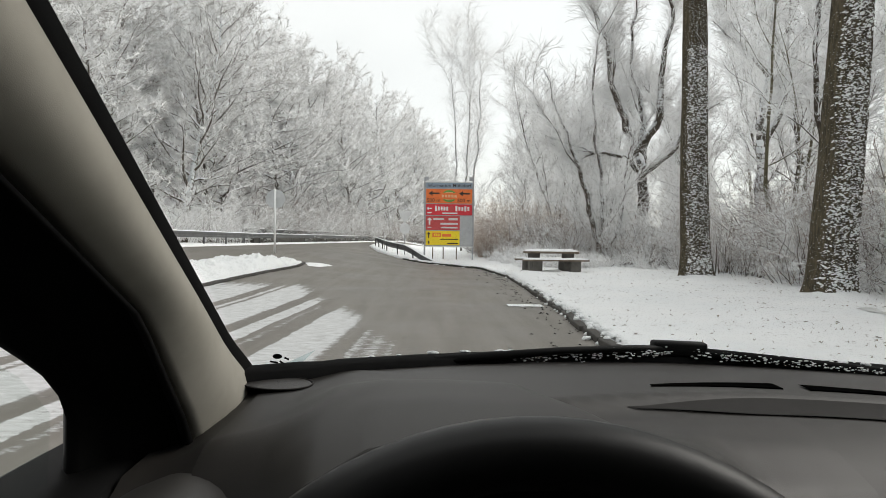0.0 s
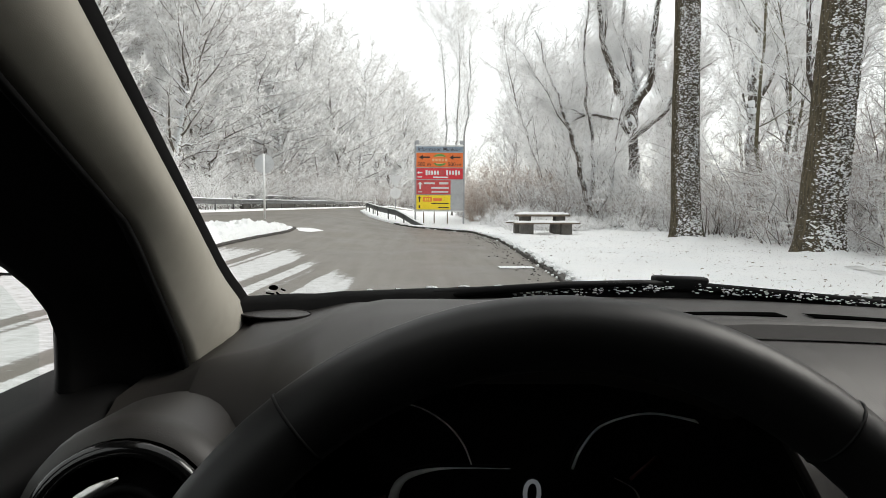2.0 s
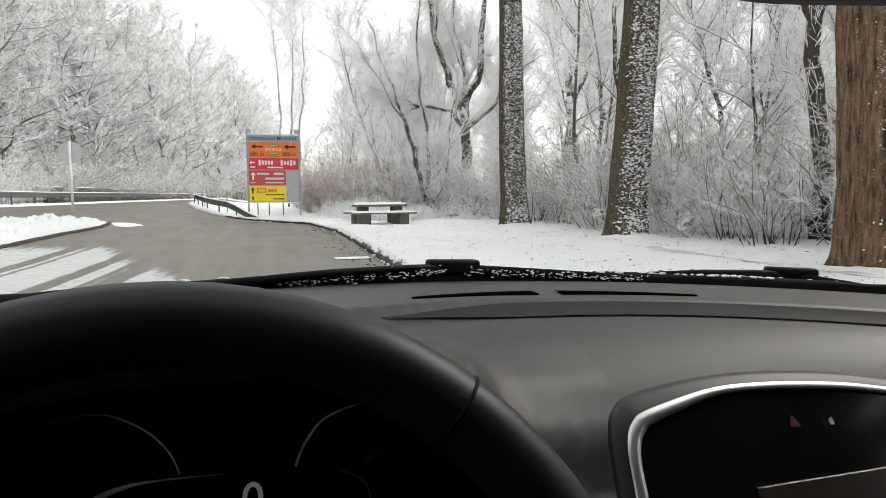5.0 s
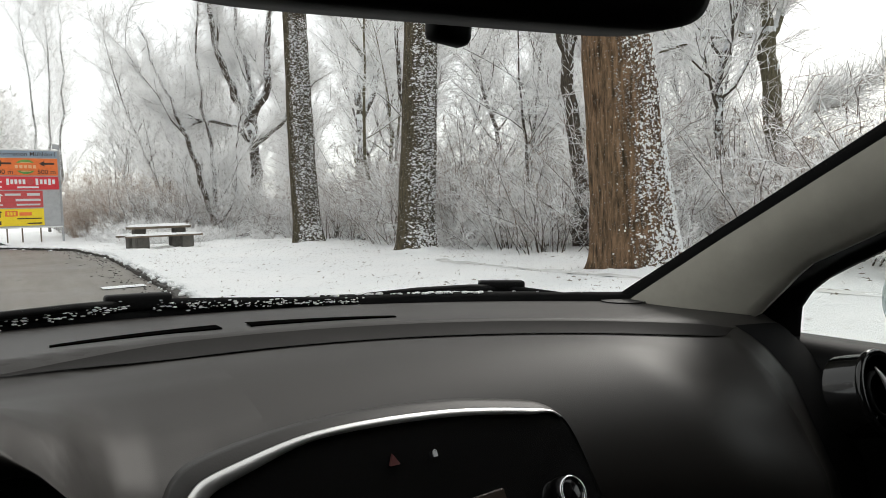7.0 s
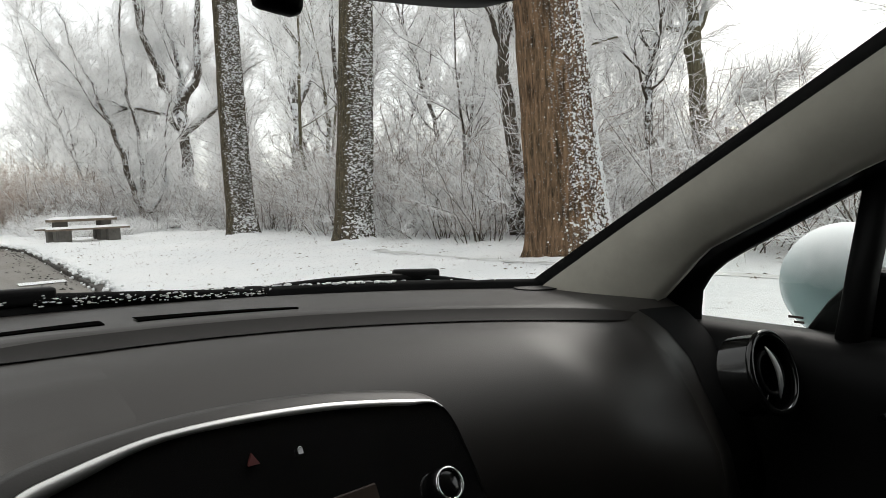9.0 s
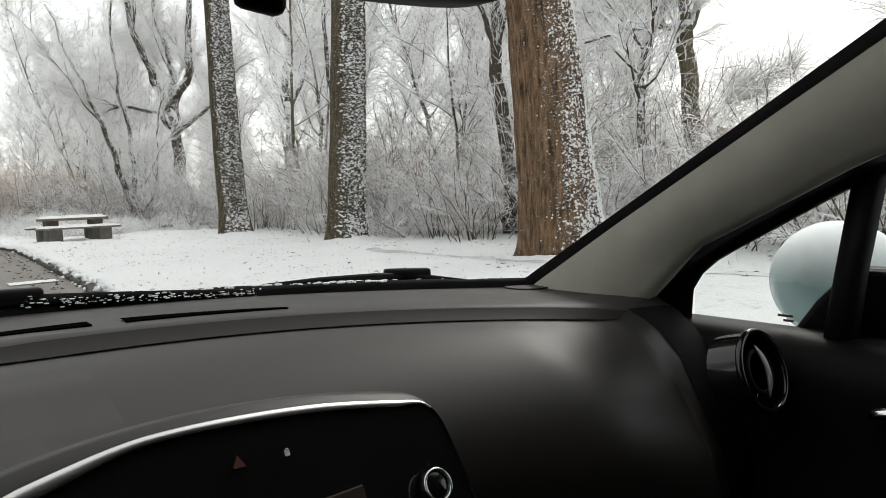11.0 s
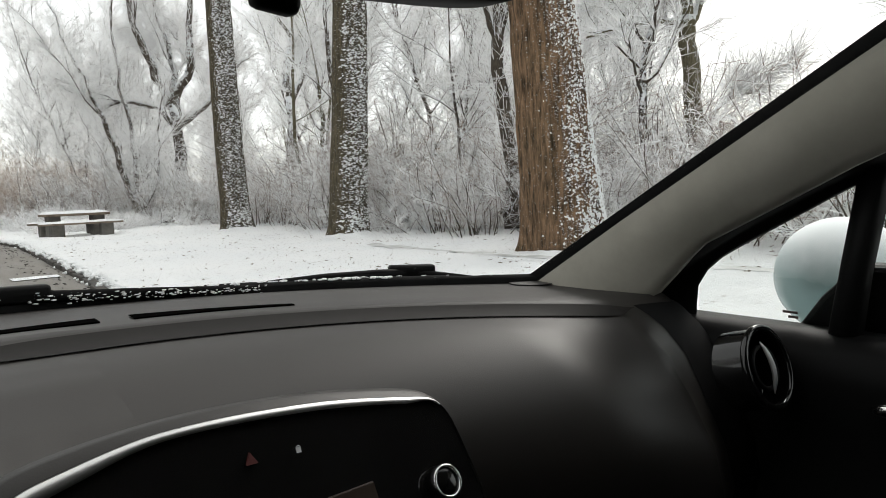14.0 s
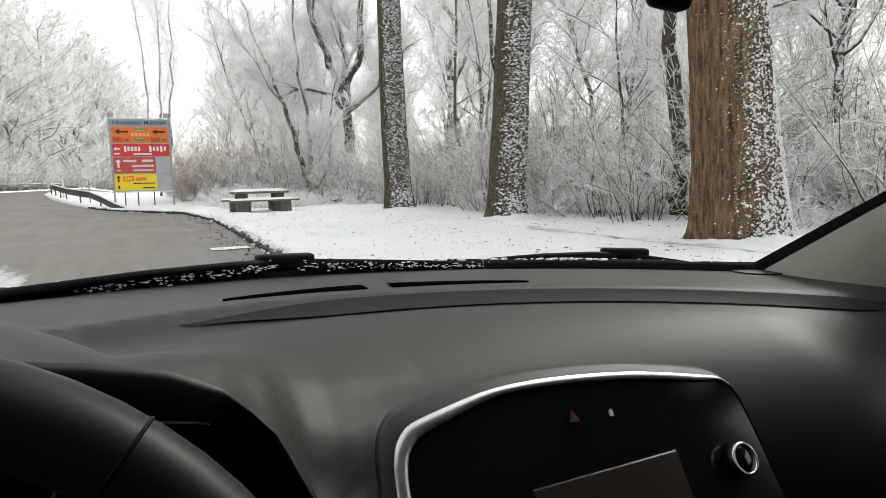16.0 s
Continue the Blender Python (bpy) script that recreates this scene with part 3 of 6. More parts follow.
def hood_top(u, v):
    crest = lerp(v, (0.38, 0.41, 0.43, 0.47, 0.53, 0.60, 0.66, 0.72), (0.978, 0.983, 0.986, 0.991, 0.993, 0.986, 0.972, 0.957))
    begin = lerp(u, (-0.36, -0.27), (0.71, lip_v(u) - 0.032))
    base = dash_height(u, v)
    return base + lerp(u, HOOD_U, HOOD_C) * (crest - base) * smooth(begin, begin - 0.19, v) + 0.0004 - 0.0012 * max(smooth(-0.575, -0.60, u), smooth(-0.06, 0.0, u))


def hood_lip(u):
    return lerp(u, (-0.62, -0.545, -0.51, -0.43, -0.3, -0.21, -0.19, -0.175, -0.16, -0.145, -0.12, -0.07, 0.0), (0.375, 0.375, 0.385, 0.405, 0.415, 0.43, 0.44, 0.432, 0.42, 0.41, 0.425, 0.455, 0.465))


acc = Acc()
hood_us = np.linspace(-0.60, 0.0, 100)
acc.grid([[(u, 0.725 + (hood_lip(u) - 0.725) * k, hood_top(u, 0.725 + (hood_lip(u) - 0.725) * k)) for u in hood_us] for k in np.linspace(0, 1, 30)])
hood = part("instrument_hood", acc, dash_mat, car, "rounded plastic hood over the instruments")
acc, dark = Acc(), Acc()
lip_rows, dark_rows = [], []
for dv, dw in ((0.0, 0.0), (-0.003, -0.002), (-0.004, -0.005), (0.004, -0.026), (0.010, -0.030)):
    row = []
    for u in np.linspace(-0.516, -0.145, 60):
        m_ = 0.12 + 0.88 * smooth(-0.513, -0.46, u) * smooth(-0.182, -0.225, u)
        row.append((u, hood_lip(u) + dv, hood_top(u, hood_lip(u)) + dw * m_))
    lip_rows.append(row)
acc.grid(lip_rows)
part("hood_lip", acc, dash_mat, hood, "darker front lip of the hood")
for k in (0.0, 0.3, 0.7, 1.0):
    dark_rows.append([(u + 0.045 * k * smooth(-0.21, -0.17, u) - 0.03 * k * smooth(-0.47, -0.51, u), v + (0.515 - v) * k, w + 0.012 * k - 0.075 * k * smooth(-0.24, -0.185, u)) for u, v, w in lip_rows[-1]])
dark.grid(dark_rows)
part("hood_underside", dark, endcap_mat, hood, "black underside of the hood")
# side of the instrument recess, running down from the hood's corner
acc = Acc()
side_rows = []
for k in np.linspace(0, 1, 10):
    e_ = Vector((-0.147 + 0.012 * k, 0.412 - 0.002 * k, hood_top(-0.147, 0.412) - 0.004 - 0.16 * k))
    side_rows.append([e_.lerp(Vector((-0.085, 0.462 + 0.02 * k, 0.82 - 0.13 * k)), q) for q in np.linspace(0, 1, 8)])
acc.grid(side_rows)
part("hood_flank", acc, dash_mat, hood)

panel = Acc()
panel.slab([(u, 0.505, w) for u, w in ((-0.56, 0.70), (-0.56, 0.87), (-0.50, 0.935), (-0.45, 0.953), (-0.25, 0.953), (-0.18, 0.93), (-0.10, 0.87), (-0.075, 0.83), (-0.07, 0.70))], (0, 0.02, 0))
cluster_part = part("instrument_panel", panel, gloss_mat, car, "black instrument cluster with silver-ringed dials", False)


def rounded(pts, k=5):
    out = []
    for i in range(len(pts) - 1):
        p0, p1, p2, p3 = (np.array(pts[min(max(i + d, 0), len(pts) - 1)]) for d in (-1, 0, 1, 2))
        for t in np.linspace(0, 1, k, endpoint=False):
            out.append(tuple(0.5 * (2 * p1 + (p2 - p0) * t + (2 * p0 - 5 * p1 + 4 * p2 - p3) * t * t + (3 * p1 - p0 - 3 * p2 + p3) * t ** 3)))
    return out + [pts[-1]]


def dial_arc(pts, label, material):
    """A raised arc; each point has its own half width."""
    acc = Acc()
    line = rounded(pts, 8)
    acc.tube([Vector((u, 0.5015, w)) for u, w, r in line], [float(r) for u, w, r in line], 6)
    part("dial_ring", acc, material, cluster_part, label)


# white and tapering widths paint the gleam on the silver dial edges
dial_arc([(-0.3097, 0.8624, 0.0012), (-0.303, 0.880, 0.0011), (-0.2872, 0.8991, 0.001), (-0.2533, 0.9097, 0.0009), (-0.22, 0.9065, 0.0012), (-0.1956, 0.8992, 0.0018), (-0.168, 0.885, 0.0026), (-0.1442, 0.8685, 0.003), (-0.1153, 0.8304, 0.0034), (-0.100, 0.79, 0.0034)], "silver ring of the right dial", icon_mat)
dial_arc([(-0.4754, 0.9077, 0.0003), (-0.443, 0.9113, 0.0006), (-0.416, 0.8988, 0.0008), (-0.3994, 0.8812, 0.0008), (-0.3916, 0.864, 0.0006)], "thin silver ring of the left dial", icon_mat)
dial_arc([(-0.565, 0.80, 0.0014), (-0.5556, 0.8286, 0.0014), (-0.5417, 0.856, 0.0008), (-0.533, 0.868, 0.0003)], "edge of the left dial ring", ring_mat)
dial_arc([(-0.432, 0.803, 0.003), (-0.447, 0.816, 0.004), (-0.4529, 0.8336, 0.0044), (-0.4463, 0.8499, 0.0032), (-0.429, 0.8575, 0.0018), (-0.405, 0.8605, 0.0007), (-0.36, 0.8612, 0.0003)], "edge of the digital speed display, its gleam painted white", white_mat)
dial_arc([(-0.275, 0.856, 0.0003), (-0.2565, 0.845, 0.0007), (-0.2515, 0.825, 0.0007), (-0.256, 0.805, 0.0003)], "thin edge of the digital speed display", ring_mat)
for a, c_ in (((-0.262, 0.855), (-0.241, 0.875)), ((-0.489, 0.829), (-0.459, 0.836))):
    acc = Acc()
    acc.tube([Vector((a[0], 0.5015, a[1])), Vector((c_[0], 0.5015, c_[1]))], [0.0014, 0.0009], 6)
    part("dial_needle", acc, needle_mat, cluster_part, "red dial needle")


def lettering(text, size, m, material, parent, name="lettering"):
    cu = bpy.data.curves.new(name, "FONT")
    cu.body, cu.size, cu.align_x, cu.align_y, cu.extrude = text, size, "CENTER", "CENTER", size * 0.01
    cu.offset = size * 0.005
    cu.resolution_u = 3
    tmp = bpy.data.objects.new("tmp", cu)
    scene.collection.objects.link(tmp)
    me = bpy.data.meshes.new_from_object(tmp.evaluated_get(bpy.context.evaluated_depsgraph_get()))
    bpy.data.objects.remove(tmp)
    me.materials.clear()
    me.materials.append(material)
    me.name = name
    me.transform(m)
    return part(name, me, material, parent)


lettering("0", 0.034, pose(-0.341, 0.5035, 0.8389, 90, 0, 0), digit_mat, cluster_part, "speed_digit")

# steering wheel
TW = 0.3535
wu, wb = Vector((1, 0, 0)), Vector((0, math.sin(TW), math.cos(TW)))
wn_ = wu.cross(wb)
wc = Vector((-0.372, 0.213, 0.852))
acc = Acc()
ring(acc, wc, 0.176, wu, wb, 0.0165, 72, 14)
wheel = thing("steering_wheel", Matrix(), "", "")
wheel.parent = car
part("rim", acc, leather_mat, wheel, "black leather steering wheel rim")
for ang in (0.10, math.pi - 0.10, -math.pi / 2):
    acc = Acc()
    d = math.cos(ang) * wu + math.sin(ang) * wb
    acc.tube([wc - wn_ * 0.02 + d * 0.05, wc - wn_ * 0.014 + d * 0.10, wc - wn_ * 0.002 + d * 0.168], [0.020, 0.017, 0.014], 10)
    part("spoke", acc, black_mat, wheel)
acc = Acc()
hub_rows = []
for k, h in ((0.02, 0.022), (0.5, 0.02), (0.85, 0.014), (1, 0.0), (1, -0.03)):
    hub_rows.append([wc - wn_ * 0.012 + k * (0.075 * math.cos(a) * wu + 0.062 * math.sin(a) * wb) + wn_ * -h * -1 for a in np.linspace(0, 2 * math.pi, 32, endpoint=False)])
acc.grid(hub_rows, close=True)
part("airbag_cover", acc, black_mat, wheel, "black airbag cover")
# seams in the leather
for ang in (0.90, math.pi - 0.86):
    acc = Acc()
    d = math.cos(ang) * wu + math.sin(ang) * wb
    ring(acc, wc + 0.176 * d, 0.0164, d, wn_, 0.0008, 20, 5)
    part("seam", acc, black_mat, wheel)
# stalk behind the wheel
acc = Acc()
acc.tube([Vector((-0.30, 0.29, 0.885)), Vector((-0.21, 0.275, 0.905)), Vector((-0.155, 0.27, 0.915)), Vector((-0.145, 0.27, 0.917))], [0.010, 0.010, 0.013, 0.008], 10)
part("wiper_stalk", acc, black_mat, car, "black column stalk")

# display in the middle of the dashboard
outline = rounded(((-0.147, 0.70), (-0.1465, 0.88), (-0.145, 0.920), (-0.1425, 0.9365), (-0.1365, 0.9465), (-0.124, 0.9530), (-0.0869, 0.9588), (-0.0464, 0.9616), (-0.0035, 0.9612), (0.0428, 0.9580), (0.0916, 0.9510), (0.112, 0.9460), (0.1215, 0.9395), (0.1275, 0.9290), (0.1310, 0.9082), (0.135, 0.868), (0.142, 0.80), (0.152, 0.70)))


def unit_loop(inset, push):
    cx, cw = 0.0, 0.83
    loop = []
    for u, w in outline:
        du, dw = u - cx, w - cw
        ln = math.hypot(du / 0.14, dw / 0.13)
        wide = 1 + 0.9 * smooth(-0.06, -0.13, u) - 0.75 * smooth(0.098, 0.125, u)
        k = 1 - inset * wide / (0.135 * ln) if ln > 0 else 1
        uu, ww = cx + du * k, cw + dw * k
        loop.append((uu, 0.33 + 0.6 * (ww - 0.934) + push, ww))
    return loop


acc = Acc()
acc.grid([unit_loop(0.035, 0.05), unit_loop(0.012, 0.022), unit_loop(0.003, 0.012), unit_loop(0.0, 0.008), unit_loop(0.0008, 0.003), unit_loop(0.0042, 0.0)])
unit = part("display_unit", acc, dash_mat, car, "dashboard display with silver surround and gloss black face")
acc = Acc()
keep = sum(1 for u, w in outline if u < 0.1225 or w < 0.5)
acc.grid([unit_loop(a, d)[:keep] for a, d in ((0.0042, 0.001), (0.0050, -0.002), (0.0082, -0.002), (0.0092, 0.002))])
part("silver_surround", acc, silver_mat, unit, "satin silver surround")
acc = Acc()
acc.ngon(unit_loop(0.0088, 0.0012))
part("gloss_face", acc, gloss_mat, unit, "gloss black face", False)


def on_face(u, w, lift=0.0):
    return Vector((u, 0.33 + 0.6 * (w - 0.934) - lift, w))


acc = Acc()
acc.slab([on_face(-0.060, 0.818, 0.001), on_face(0.055, 0.818, 0.001), on_face(0.053, 0.908, 0.001), on_face(-0.058, 0.905, 0.001)], (0, 0.002, 0))
part("screen", acc, screen_mat, unit, "dark touch screen, switched off, a brownish reflection painted in", False)
acc = Acc()
acc.slab([on_face(-0.017 - 0.0034, 0.9335, 0.002), on_face(-0.017 + 0.0034, 0.9335, 0.002), on_face(-0.017, 0.939, 0.002)], (0, 0.002, 0))
part("hazard_button", acc, needle_mat, unit, "red hazard triangle", False)
acc = Acc()
acc.slab([on_face(0.0098, 0.933, 0.002), on_face(0.0127, 0.933, 0.002), on_face(0.0127, 0.9355, 0.002), on_face(0.0098, 0.9355, 0.002)], (0, 0.001, 0))
ring(acc, on_face(0.01125, 0.9355, 0.002), 0.0011, (1, 0, 0), (0, 0.5, 0.86), 0.0004, 12, 4, (0, math.pi))
part("lock_symbol", acc, sign_back_mat, unit, "white padlock symbol", False)
kx, kn = on_face(0.1005, 0.8952), Vector((0, -0.857, 0.515))
acc = Acc()
acc.tube([kx, kx + kn * 0.007, kx + kn * 0.008], [0.012, 0.0105, 0.0095], 24)
part("volume_knob", acc, gloss_mat, unit, "black rotary knob")
acc = Acc()
ring(acc, kx + kn * 0.008, 0.0098, (1, 0, 0), (0, 0.515, 0.857), 0.0013, 32, 6)
part("knob_ring", acc, chrome_mat, unit, "chrome knob ring")

# round side vents
for s in (-1, 1):
    c = Vector((0.594, 0.316, 0.886) if s > 0 else (-0.592, 0.338, 0.888))
    nrm = Vector((-0.06, -0.95, 0.32) if s > 0 else (0.10, -0.98, 0.16)).normalized()
    a1 = Vector((0, 0, 1)).cross(nrm).normalized()
    b1 = nrm.cross(a1)
    vent = thing("air_vent", Matrix(), "", "")
    vent.parent = car
    if s < 0:
        acc = Acc()
        acc.tube([c - nrm * 0.14, c - nrm * 0.09, c - nrm * 0.02, c - nrm * 0.004, c], [0.058, 0.062, 0.060, 0.057, 0.050], 40, False)
        part("vent_pod", acc, dash_mat, vent, "rounded grey pod round the vent")
    acc = Acc()
    acc.tube([c - nrm * 0.034, c - nrm * 0.02, c + nrm * 0.004], [0.047, 0.047, 0.0455], 36, False)
    part("vent_housing", acc, gloss_mat, vent)
    acc = Acc()
    ring(acc, c + nrm * 0.006, 0.0455, a1, b1, 0.0045, 48, 10)
    part("vent_ring", acc, gloss_mat, vent, "gloss black vent ring")
    acc = Acc()
    ring(acc, c + nrm * 0.002, 0.024, a1, b1, 0.003, 40, 8)
    acc.tube([c - nrm * 0.03, c - nrm * 0.028], [0.045, 0.045], 36)
    part("vent_core", acc, black_mat, vent)
    acc = Acc()
    if s > 0:
        pts = [c + nrm * (0.004 + 0.006 * math.cos(k * 1.4)) + b1 * 0.03 * k + a1 * 0.004 * (1 - k * k) for k in np.linspace(-1, 1, 9)]
    else:
        pts = [Vector((-0.605 + 0.0185 * k, 0.320, 0.909 + 0.0175 * k)) + Vector((-0.004, -0.002, 0.003)) * (1 - k * k) for k in np.linspace(-1, 1, 9)]
    acc.tube(pts, [0.0008, 0.002, 0.0028, 0.003, 0.003, 0.003, 0.0028, 0.002, 0.0008], 8)
    part("vent_vane", acc, silver_mat, vent, "silver vent vane")

# pillars, door frames, doors
GL = ((0.606, 0.72, 0.937), (0.602, 0.67, 0.967), (0.593, 0.46, 1.092), (0.581, 0.2, 1.247), (0.567, 0.05, 1.335))
TR = ((0.638, 0.56, 0.90), (0.638, 0.53, 0.945), (0.638, 0.44, 1.045), (0.638, 0.25, 1.148), (0.635, 0.03, 1.235))
FR = ((0.642, 0.57, 0.88), (0.642, 0.55, 0.94), (0.642, 0.52, 0.985), (0.642, 0.445, 1.045), (0.642, 0.33, 1.112), (0.642, 0.25, 1.150), (0.638, 0.03, 1.238), (0.625, -0.4, 1.30))
QW = ((0.70, 0.455, 0.905), (0.70, 0.455, 0.928), (0.70, 0.452, 0.972), (0.70, 0.415, 1.006), (0.70, 0.33, 1.056), (0.70, 0.258, 1.098), (0.695, 0.05, 1.185), (0.68, -0.4, 1.27))


def resample(pts, k):
    p = np.array(pts)
    d = np.r_[0, np.cumsum(np.linalg.norm(np.diff(p, axis=0), axis=1))]
    q = np.linspace(0, d[-1], k)
    return [Vector((float(np.interp(x, d, p[:, 0])), float(np.interp(x, d, p[:, 1])), float(np.interp(x, d, p[:, 2])))) for x in q]


for s in (-1, 1):
    flip = Matrix.Diagonal((s, 1, 1))
    g_ = [p + Vector((0.015 + 0.010 * smooth(0, 4, i) if s < 0 else 0, 0, 0)) for i, p in enumerate(resample(GL, 24))]
    t_ = [p + (Vector((0, 0, 0)) if s < 0 else Vector((-0.004, -0.022, -0.024))) for p in resample(TR, 24)]
    if s < 0:
        outer = t_
        t_ = [a + (c_ - a) * 0.93 for a, c_ in zip(g_, outer)]
        # the lining's fade into shade, put in as a black strip on the left
        acc = Acc()
        acc.grid([[flip @ (c_ + Vector((0.004, 0.004, 0.002))) for c_ in t_], [flip @ (c_ + Vector((-0.004, -0.008, 0.002))) for c_ in t_], [flip @ (c_.lerp(d_, 0.5) + Vector((-0.002, -0.008, 0))) for c_, d_ in zip(t_, outer)], [flip @ (d_ + Vector((0.006, 0.004, 0.004))) for d_ in outer]])
        part("trim_shade_strip", acc, black_mat, car, "black strip painting the shaded outer edge of the pillar lining")
    acc = Acc()
    cross = []
    for k in np.linspace(0, 1, 9):
        cross.append([flip @ (a + (c_ - a) * (0.07 + 0.93 * k) + Vector((-0.012, -0.010, 0.004)) * math.sin(math.pi * k) * 1.1) for a, c_ in zip(g_, t_)])
    cross.append([flip @ (c_ + Vector((0.035 if s > 0 else 0.004, 0.01, 0.0))) for c_ in t_])
    cross.append([flip @ (a + Vector((0.05, 0.03, 0.02 if s < 0 else -0.015))) for a in g_])
    cross.append([flip @ (a + (c_ - a) * 0.07 + Vector((0.01, 0.006, 0.006 if s < 0 else -0.002))) for a, c_ in zip(g_, t_)])
    cross.append(cross[0])
    acc.grid(cross)
    part("pillar_trim", acc, trim_mat, car, "beige-grey lined windscreen pillar")
    acc = Acc()
    acc.grid([[flip @ (a + (c_ - a) * 0.10 + Vector((0.001, 0.002, 0.002))) for a, c_ in zip(g_, t_)], [flip @ (a + Vector((0.0, 0.004, 0.006))) for a in g_], [flip @ (a + (Vector((0.03, 0.02, 0.03)) if s < 0 else Vector((0.05, 0.025, -0.012)))) for a in g_]])
    part("windscreen_seal", acc, frit_mat, car, "black windscreen seal")
    f_, q_ = [p + (Vector((0, 0, 0)) if s < 0 else Vector((-0.004, -0.018, -0.020))) for p in resample(FR, 36)], [p + Vector((0, 0.018 if s < 0 else 0, 0)) for p in resample(QW, 36)]
    acc = Acc()
    acc.grid([[flip @ (p + Vector((0.0, 0.004, 0.004))) for p in f_], [flip @ (a + (c_ - a) * 0.4 + Vector((0.008, 0, 0))) for a, c_ in zip(f_, q_)], [flip @ (a + (c_ - a) * 0.5 + Vector((0.016, 0, 0))) for a, c_ in zip(f_, q_)], [flip @ (a + (c_ - a) * 0.9 + Vector((0.0, 0, 0))) for a, c_ in zip(f_, q_)], [flip @ c_ for c_ in q_], [flip @ (c_ + Vector((0.010, 0.012, 0.006))) for c_ in q_], [flip @ (c_ + Vector((0.012, 0.10, 0.06))) for c_ in q_]])
    part("door_frame", acc, black_mat, car, "black window surround")
    acc = Acc()
    acc.tube([flip @ Vector((0.705, 0.272, 0.88)), flip @ Vector((0.705, 0.258, 1.0)), flip @ Vector((0.70, 0.240, 1.115))], [0.020, 0.018, 0.018], 8)
    part("quarter_strut", acc, black_mat, car, "black quarter-light strut")
    # door: panel with ledge, rounded top
    acc = Acc()
    dv = np.linspace(0.62, -0.75, 24)
    prof = ((0.745, 0.918), (0.70, 0.920), (0.675, 0.914), (0.660, 0.895), (0.655, 0.86), (0.672, 0.80), (0.662, 0.70), (0.64, 0.60), (0.65, 0.50), (0.68, 0.28), (0.77, 0.24), (0.81, 0.40), (0.82, 0.65), (0.79, 0.86), (0.745, 0.918))
    acc.grid([[flip @ Vector((u, v, w + 0.012 * smooth(0.1, -0.7, v))) for v in dv] for u, w in prof])
    door = part("door", acc, black_mat, car, "black plastic door lining")
    acc = Acc()
    pts = [flip @ Vector((0.648, 0.222 - 0.012 * k, 0.846 + 0.010 * math.sin(math.pi * k / 9))) for k in np.linspace(0, 9, 10)]
    acc.tube(pts, [0.004, 0.008, 0.009, 0.009, 0.009, 0.009, 0.009, 0.009, 0.008, 0.004], 10)
    part("door_handle", acc, chrome_mat, door, "chrome inner door handle")
    acc = Acc()
    acc.slab([flip @ Vector(p) for p in ((0.702, 0.452, 0.915), (0.702, 0.452, 0.972), (0.702, 0.415, 1.006), (0.702, 0.258, 1.098), (0.705, 0.268, 0.915))], (0.004 * s, 0, 0))
    q = part("quarter_light", acc, glass_mat, car, "clear quarter-light glass", False)
    q.visible_shadow = False
    acc = Acc()
    acc.slab([flip @ Vector(p) for p in ((0.707, 0.25, 0.915), (0.703, 0.225, 1.115), (0.695, 0.03, 1.19), (0.684, -0.30, 1.255), (0.705, -0.30, 0.925))], (0.004 * s, 0, 0))
    q = part("side_window", acc, glass_mat, car, "clear side window", False)
    q.visible_shadow = False
    # unseen windowless wall, added to keep side light off the dashboard
    acc = Acc()
    dv = np.linspace(-0.12, -2.25, 14)
    acc.grid([[flip @ Vector((u - 0.06 * smooth(-1.6, -2.3, v), v, w)) for v in dv] for u, w in ((0.61, 1.36), (0.69, 0.93), (0.68, 0.6), (0.69, 0.28), (0.77, 0.24), (0.81, 0.4), (0.82, 0.65), (0.79, 0.86), (0.745, 0.93), (0.66, 1.38))])
    part("side_light_block", acc, black_mat, car, "unseen dark side wall added to block window light")

for s in (-1, 1):
    acc = Acc()
    acc.grid([[(s * (u - 0.05 * smooth(-1.5, -2.3, v)), v, w) for v in np.linspace(0.58, -2.28, 20)] for u, w in ((0.775, 0.90), (0.80, 0.87), (0.828, 0.66), (0.825, 0.42), (0.785, 0.25))])
    part("body_side", acc, paint_mat, car, "pale blue painted side")

# windscreen, roof, floor, bulkhead
acc = Acc()
rows = []
for k in np.linspace(0, 1, 12):
    row = []
    for u in np.linspace(-0.612, 0.612, 20):
        v0, w0 = base_v(u) + 0.01, 0.955
        v1, w1 = 0.13 - 0.28 * u * u, 1.355 - 0.05 * (u / 0.6) ** 2
        row.append((u * (1 - 0.02 * k), v0 + (v1 - v0) * k, w0 + (w1 - w0) * k + 0.02 * math.sin(math.pi * k)))
    rows.append(row)
acc.grid(rows)
q = part("windscreen", acc, glass_mat, car, "clear curved windscreen")
q.visible_shadow = False
acc = Acc()
acc.grid([[(u, v, 1.36 + 0.03 * math.sin(math.pi * min(1, (0.16 - v) / 2.3)) - 0.07 * (abs(u) / 0.62) ** 3 + d) for u in np.linspace(-0.66, 0.66, 16)] for d, v in ((0.0, -2.15), (0, -1.5), (0, -0.8), (0, -0.2), (0, 0.05), (0.0, 0.12), (0.05, 0.10), (0.05, -0.2), (0.05, -0.8), (0.05, -1.5), (0.05, -2.15))])
part("roof", acc, paint_mat, car, "pale blue roof")
acc = Acc()
acc.box((0, -0.7, 0.23), (1.5, 2.9, 0.06))
part("floor_pan", acc, black_mat, car, "", False, 0.01)
acc = Acc()
acc.box((0, 0.66, 0.55), (1.38, 0.04, 0.62))
part("bulkhead", acc, black_mat, car, "", False, 0.01)
# unseen closed rear, added without a window to darken the cabin
acc = Acc()
